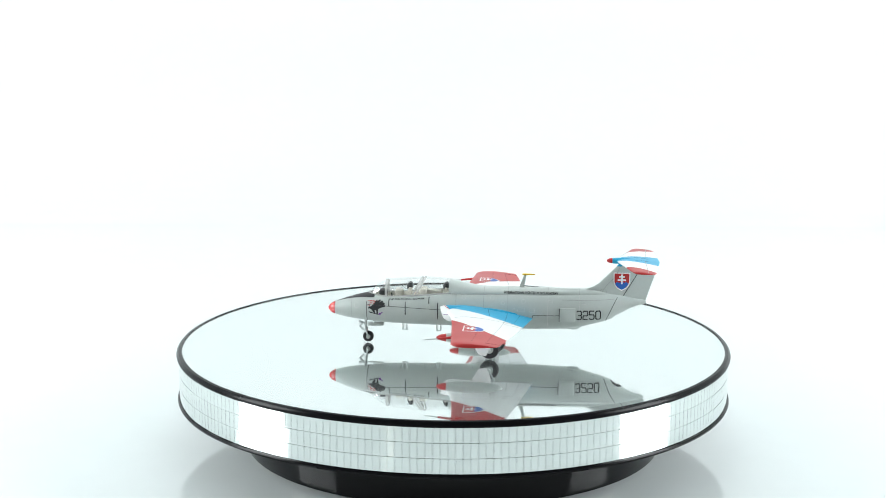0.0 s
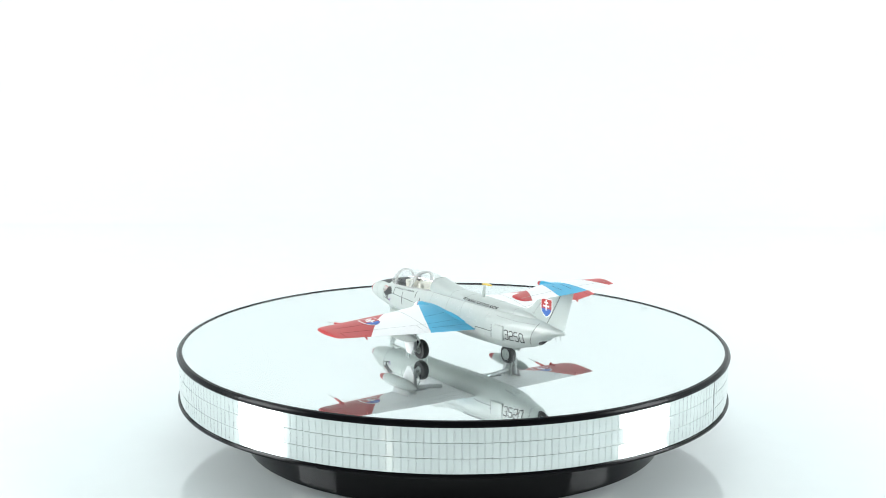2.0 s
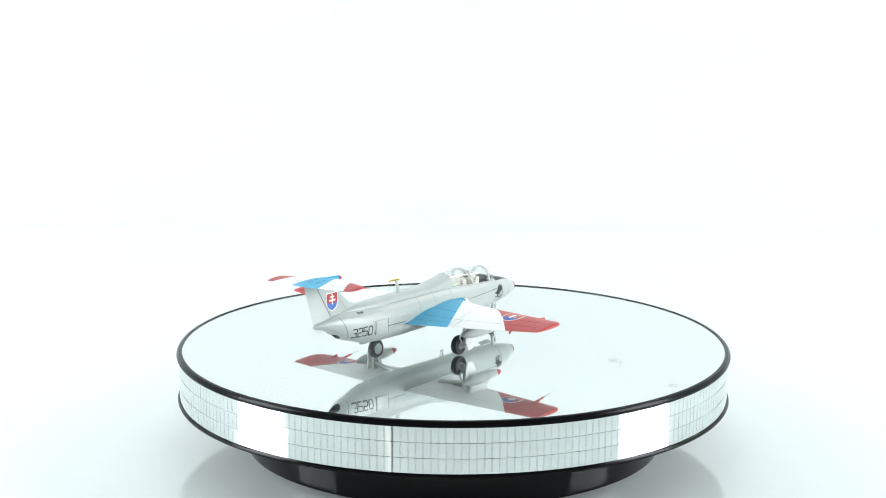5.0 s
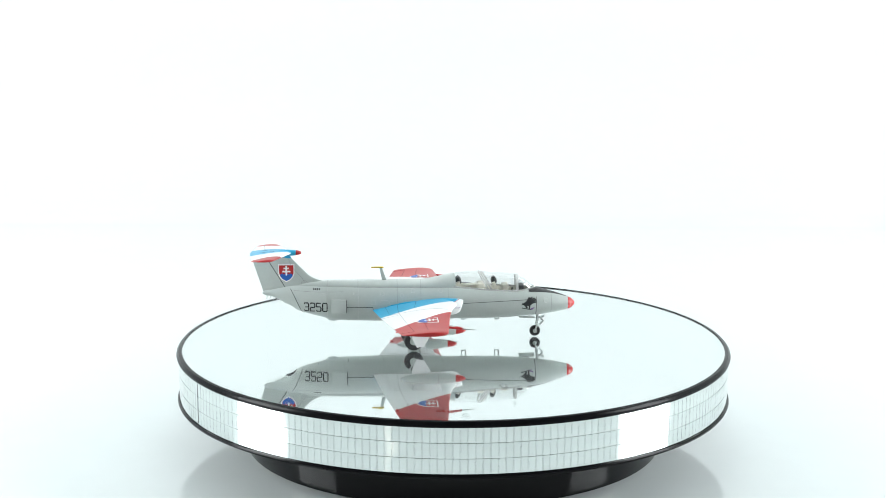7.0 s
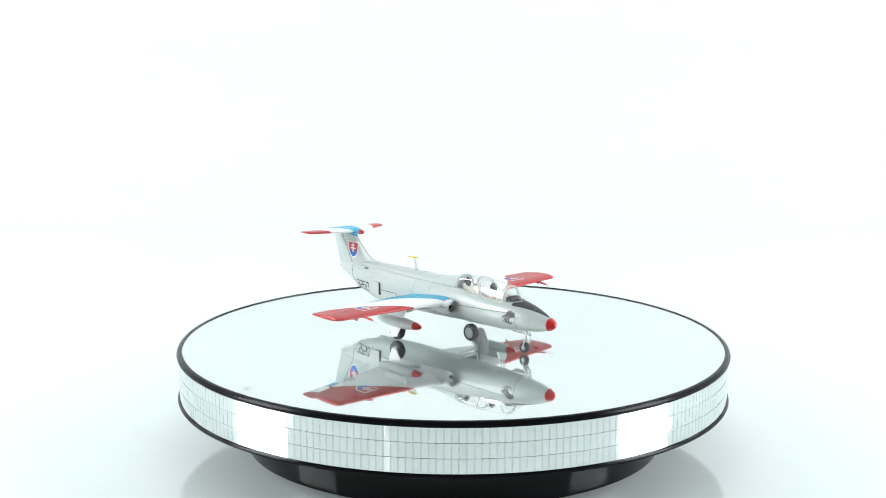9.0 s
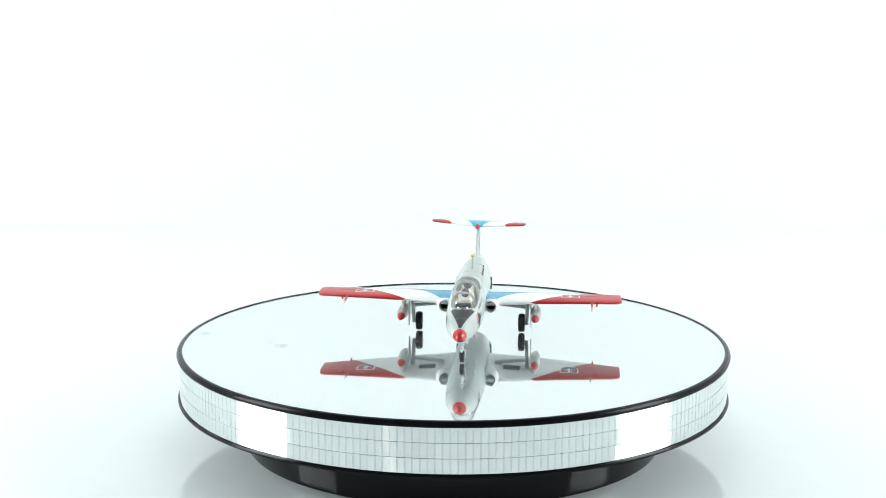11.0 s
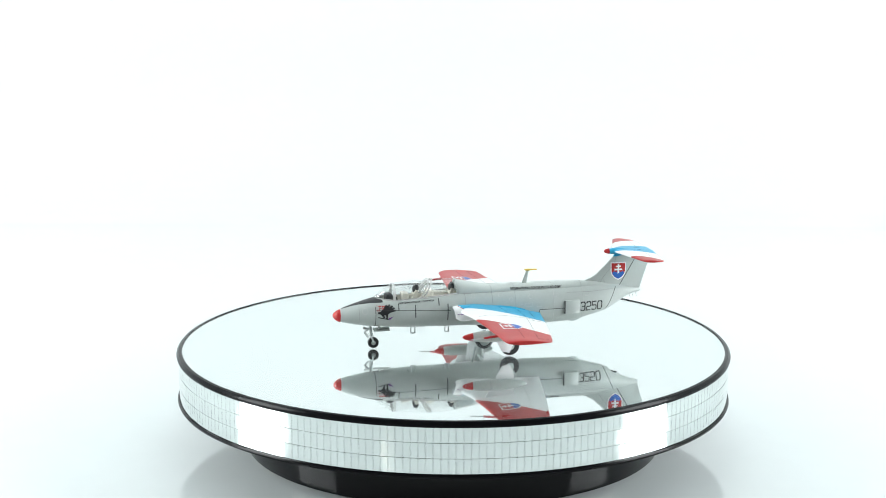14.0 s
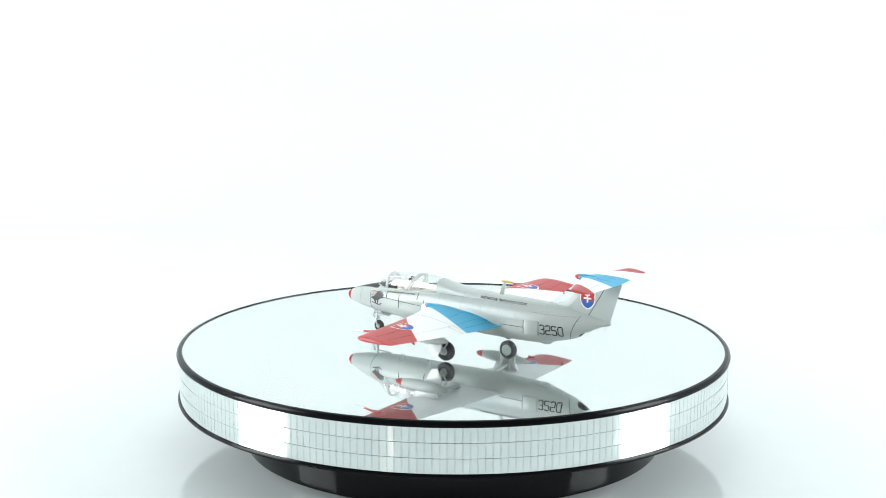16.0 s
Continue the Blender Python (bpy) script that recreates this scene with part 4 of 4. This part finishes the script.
def build_tailplane():
    us = [0.5 - 0.5 * math.cos(math.pi * i / 14) for i in range(15)]
    loop = [(u, 1) for u in us[::-1]] + [(u, -1) for u in us[1:-1]]
    m = len(loop)

    def point(y, u, sgn):
        ay = abs(y)
        cut = 1 - math.sqrt(max(0.0, 1 - max(0.0, (ay - 22.1) / 1.6) ** 2))
        lead = 129.0 + 0.33 * ay + 3.0 * cut
        trail = 148.4 - 0.10 * ay - 2.0 * cut
        th = (2.3 - 0.045 * ay) * (1 - 0.7 * cut)
        return V(lead + (trail - lead) * u, y, 40.5 + 0.033 * y - 0.4 * u + sgn * foil(u) * th)
    zones = [(-23.7, lambda u: -13.5 - 6.5 * u, 2), (lambda u: -13.5 - 6.5 * u, lambda u: -2.2 - 5.3 * u**0.6, 1),
             (lambda u: -2.2 - 5.3 * u**0.6, lambda u: 2.2 + 5.3 * u**0.6, 0), (lambda u: 2.2 + 5.3 * u**0.6, lambda u: 13.5 + 6.5 * u, 1), (lambda u: 13.5 + 6.5 * u, 23.7, 2)]
    verts, faces, index = [], [], []
    for lo, hi, k in zones:
        o, n = len(verts), 10
        for i in range(n + 1):
            f = i / n
            if lo == -23.7:
                f = f**1.8
            if hi == 23.7:
                f = 1 - (1 - f) ** 1.8
            for u, sgn in loop:
                a = lo if isinstance(lo, float) else lo(u)
                b = hi if isinstance(hi, float) else hi(u)
                verts.append(point(a + (b - a) * f, u, sgn))
        fs = grid_faces(n + 1, m, True, o)
        faces += fs
        index += [k] * len(fs)
    n = len(verts)
    faces += [tuple(range(m)), tuple(range(n - m, n))]
    index += [2, 2]
    plane = link_mesh("tailplane", verts, faces, [BLUE, WHITE, RED], jet, "tailplane painted blue, white and red", index=index, sharp=60)
    for s in (-1, 1):
        P = [Vector(point(s * y, 0.66, 1)) * 1000 + Vector((60, 0, 0.04)) for y in np.linspace(3, 23, 14)]
        ribbon("hinge_line", P, [Vector((0, 0, 1))] * 14, 0.18, LINE_SOFT, plane)
        for x0, x1 in ((0.40, 0.52), (0.56, 0.74)):
            P = [Vector(point(s * 2.3, u, 1)) * 1000 + Vector((60, 0, 0.05)) for u in np.linspace(x0, x1, 6)]
            ribbon("slot", P, [Vector((0, 0, 1))] * 6, 0.42, NAVY, plane)
    bullet = revolve_x("bullet_fairing", [(127.4, 1.2), (129, 1.35), (131.5, 1.45), (135, 1.25), (139, 0.8), (143, 0.4)], BLUE, jet, "blue bullet fairing", z=40.4, steps=24)
    revolve_x("bullet_tip", [(125.0, 0.1), (125.2, 0.5), (126, 0.95), (127.5, 1.3)], RED, bullet, "red bullet tip", z=40.4, steps=24)


build_tailplane()


def build_small_parts():
    mast = slab("antenna_mast", [(86.2, 0, 27.0), (88.4, 0, 27.0), (89.6, 0, 33.2), (88.4, 0, 33.2)], 0.7, GREY, jet, "grey antenna mast")
    slab("antenna_head", [(87.7, -0.9, 33.3), (89.4, -1.0, 33.4), (93.4, -0.35, 33.3), (93.4, 0.35, 33.3), (89.4, 1.0, 33.4), (87.7, 0.9, 33.3)], 0.6, YELLOW, mast, "mustard yellow antenna head")
    # belly beacon and tail details
    revolve_x("belly_blister", [(107.5, 0.2), (108.3, 1.1), (110.5, 1.5), (113, 1.2), (114.2, 0.2)], GREY_DARK, fuselage, z=9.9, steps=20)
    revolve_x("tail_cap", [(139.5, 1.55), (142.0, 1.0), (142.9, 0.5)], GREY, fuselage, z=22.0, steps=16)
    for x, y in ((136.0, 0.5), (137.6, -0.4), (139.2, 0.5), (140.6, -0.4)):
        rod("static_wick", (x, y, 20.0 + (x - 136) * 0.2), (x + 0.6, y, 17.7 + (x - 136) * 0.25), 0.2, 0.12, GREY_DARK, fuselage, steps=8)
    # exhaust: an oval nozzle in the sloping tail
    verts = []
    mid, ax = Vector((130.3, 0, 15.75)), Vector((0.87, 0, 0.49))
    nrm = Vector((0.49, 0, -0.87))
    for r, d in ((1.06, -0.35), (0.97, 0.2), (0.86, 0.1), (0.66, -2.0)):
        verts += [V(*(mid + nrm * d + ax * (3.4 * r * math.cos(a)) + Vector((0, 2.9 * r * math.sin(a), 0)) - nrm * (1.1 * r * r * math.sin(a) ** 2))) for a in np.linspace(0, 2 * math.pi, 32, endpoint=False)]
    link_mesh("exhaust_ring", verts[:96], grid_faces(3, 32, True), GREY_DARK, fuselage, "grey exhaust rim")
    link_mesh("exhaust", verts[64:], grid_faces(2, 32, True) + [tuple(range(32, 64))], BLACK, fuselage, "black jet exhaust")
    # belly steps
    for x in (35.2, 50.6):
        for dx in (-0.9, 0.9):
            rod("step_leg", (x + dx, -4.4, 10.9), (x + dx, -4.4, 7.4), 0.28, 0.3, GREY_DARK, fuselage, steps=8)
        rod("step_bar", (x - 1.1, -4.4, 7.5), (x + 1.1, -4.4, 7.5), 0.3, 0.3, GREY_DARK, fuselage, steps=8)


build_small_parts()


# ---- landing gear ----
TYRE = [(0.40, -0.46), (0.78, -0.50), (0.90, -0.46), (0.98, -0.28), (1.0, 0.0), (0.98, 0.28), (0.90, 0.46), (0.78, 0.50), (0.40, 0.46)]
INBOARD = [(0.05, 0.56), (0.13, 0.55), (0.16, 0.48), (0.44, 0.47), (0.52, 0.53), (0.60, 0.53)]
OUTBOARD = [(0.40, -0.53), (0.32, -0.53), (0.28, -0.47), (0.16, -0.48), (0.13, -0.58), (0.05, -0.59)]


def wheel(x, y, r, wide, parent, s=0):
    """s: the side that faces away from the aircraft; 0 for a wheel on the centre line."""
    w = wheel_disc("wheel", [(a * r, d * wide * 1.0) for a, d in TYRE], RUBBER, parent, x, y, r + 0.4, "black rubber tyre")
    profile = [(a, -s * d) for a, d in INBOARD + OUTBOARD] if s else [(a, -d) for a, d in OUTBOARD[::-1]] + OUTBOARD
    wheel_disc("hub", [(a * r, d * wide * 1.04) for a, d in profile], GREY, w, x, y, r + 0.4, "grey wheel hub", steps=28)
    return w


def build_gear():
    leg = rod("nose_strut", (16.6, 0, 11.6), (16.9, 0, 5.6), 0.75, 0.6, GREY_DARK, jet, "grey nose gear strut")
    wheel(17.9, 0.0, 2.5, 1.9, leg)
    for y in (-1.35, 1.35):
        rod("fork", (16.9, y, 6.2), (17.9, y, 3.0), 0.4, 0.32, GREY_DARK, leg)
    rod("fork_bridge", (16.9, -1.5, 6.1), (16.9, 1.5, 6.1), 0.45, 0.45, GREY_DARK, leg)
    rod("scissor", (16.0, 0, 9.6), (13.9, 0, 7.6), 0.45, 0.45, GREY_DARK, leg)
    rod("scissor", (13.9, 0, 7.7), (15.6, 0, 5.6), 0.45, 0.45, GREY_DARK, leg)
    rod("drag_stay", (13.6, 0, 9.7), (16.4, 0, 9.0), 0.55, 0.45, GREY_DARK, leg)
    slab("nose_gear_door", [(17.8, -2.4, 8.5), (25.2, -2.4, 8.7), (25.2, 0.6, 9.5), (17.8, 0.6, 9.3)], 0.7, GREY, leg, "grey nose gear door", bevel=0.25)
    rod("door_link", (20.4, -0.8, 9.2), (20.4, -0.8, 10.8), 0.4, 0.4, GREY_DARK, leg, steps=8)
    rod("steering_collar", (16.8, 0, 7.2), (16.9, 0, 6.0), 1.0, 0.9, GREY_DARK, leg)
    rod("lamp_bracket", (15.0, -0.9, 9.0), (15.0, 0.9, 9.0), 0.55, 0.55, GREY_DARK, leg)
    for s in (-1, 1):
        strut = rod("main_strut", (72.2, s * 27.0, 17.0), (74.2, s * 26.4, 4.8), 0.85, 0.75, GREY_DARK, jet, "grey main gear strut")
        wheel(74.8, s * 24.0, 4.3, 3.0, strut, s)
        rod("axle", (74.6, s * 27.2, 4.5), (74.6, s * 25.0, 4.5), 0.8, 0.8, GREY_DARK, strut)
        slab("gear_door", [(66.8, s * 28.2, 15.2), (76.0, s * 28.2, 14.8), (75.6, s * 28.4, 7.0), (73.6, s * 28.5, 2.6), (70.4, s * 28.5, 3.2), (67.6, s * 28.4, 8.0)], 0.45, WHITE, strut, "white main gear door")
        slab("strut_bracket", [(70.6, s * 26.4, 15.4), (74.2, s * 26.4, 15.2), (74.2, s * 26.2, 9.6), (73.4, s * 26.2, 8.0), (72.2, s * 26.2, 10.0)], 1.0, GREY, strut, bevel=0.3)
        rod("side_stay", (72.6, s * 26.4, 12.6), (73.0, s * 12.0, 14.2), 0.8, 0.9, GREY_DARK, strut)
        rod("retraction_jack", (71.2, s * 27.0, 9.0), (69.4, s * 26.0, 16.0), 0.45, 0.45, GREY_DARK, strut)
        rod("scissor", (75.4, s * 26.6, 11.0), (77.2, s * 26.4, 8.6), 0.35, 0.35, GREY_DARK, strut)
        rod("scissor", (77.2, s * 26.4, 8.7), (75.2, s * 26.4, 5.6), 0.35, 0.35, GREY_DARK, strut)


build_gear()


# ---- the mosaic band of small mirror tiles round the tray ----
def build_mosaic():
    columns, seam = 266, radians(21.4)
    z_lo, z_hi = TOP - 0.0207, TOP - 0.0021
    tall, step = (z_hi - z_lo) / 3, (2 * math.pi - 0.004) / columns
    w, h, d = 0.1241 * step - 0.00013, tall - 0.00015, 0.0003
    rng = random.Random(7)
    half = w / 2 / 0.124
    c, fs = [], []
    for k in range(5):
        a = half * (k - 2) / 2
        face = a * (0.99 if k in (0, 4) else 1.0)
        c += [(0.1237 * math.cos(a) - 0.12385, 0.1237 * math.sin(a), z) for z in (-h / 2, h / 2)]
        c += [(0.1240 * math.cos(face) - 0.12385, 0.1240 * math.sin(face), z * 0.99) for z in (-h / 2, h / 2)]
    front = len(c)
    c += [c[4 * k + m] for k in range(5) for m in (2, 3)]
    for k in range(4):
        o, n, f = 4 * k, 4 * k + 4, front + 2 * k
        fs += [(f, f + 2, f + 3, f + 1), (o, o + 2, n + 2, n), (o + 1, n + 1, n + 3, o + 3)]
    fs += [(0, 1, 3, 2), (16, 18, 19, 17)]
    me = bpy.data.meshes.new("tile")
    me.from_pydata(c, [], fs)
    me.polygons.foreach_set("use_smooth", [len(fs) > i and i % 3 == 0 and i < 12 for i in range(len(fs))])
    me.materials.append(TILE)
    verts, faces = [], []
    for i in range(columns):
        for row in range(3):
            a = seam + (i + 0.5) * step + 0.004
            m = Matrix.Rotation(a, 4, "Z") @ Matrix.Translation((0.12385, 0, z_lo + (row + 0.5) * tall)) @ Euler(
                (radians(rng.gauss(0, 0.25)), radians(rng.gauss(0, 0.35)), radians(rng.gauss(0, 0.4)))).to_matrix().to_4x4()
            if i < 100:
                ob = new("tile", me)
                ob.parent = tray
                ob.matrix_local = m
            else:
                o = len(verts)
                verts += [m @ Vector(p) for p in c]
                faces += [tuple(o + k for k in f) for f in fs]
    ob = link_mesh("tile_band", verts, faces, TILE, tray, "band of narrow mirror tiles", smooth=False)
    ob.data.polygons.foreach_set("use_smooth", [i % len(fs) % 3 == 0 and i % len(fs) < 12 for i in range(len(faces))])
    tagged(ob, kind="stuff")
    # the butt joint where the band's two ends meet
    ends = [seam + 0.0005, seam + 0.0030]
    rim = [(q * math.cos(a), q * math.sin(a), z) for q in (0.1236, 0.1241) for a in ends for z in (z_lo, z_hi)]
    link_mesh("band_joint", rim, [(4, 6, 7, 5), (0, 4, 5, 1), (2, 3, 7, 6), (0, 2, 6, 4), (1, 5, 7, 3)], LINE, tray, "dark joint of the tile band", smooth=False)


build_mosaic()


def motions():
    rows, jets = [], []
    for i in range(65):
        t = i * 0.25
        turn = pose(0, 0, 0, 0, 0, -SPIN * t)
        rows.append((t, turn))
        jets.append((t, turn @ pose(0.00328, -0.00696, TABLE_TO_MIRROR, 0, 0, -5.25)))
    walk(tray, rows)
    walk(jet, jets)


motions()
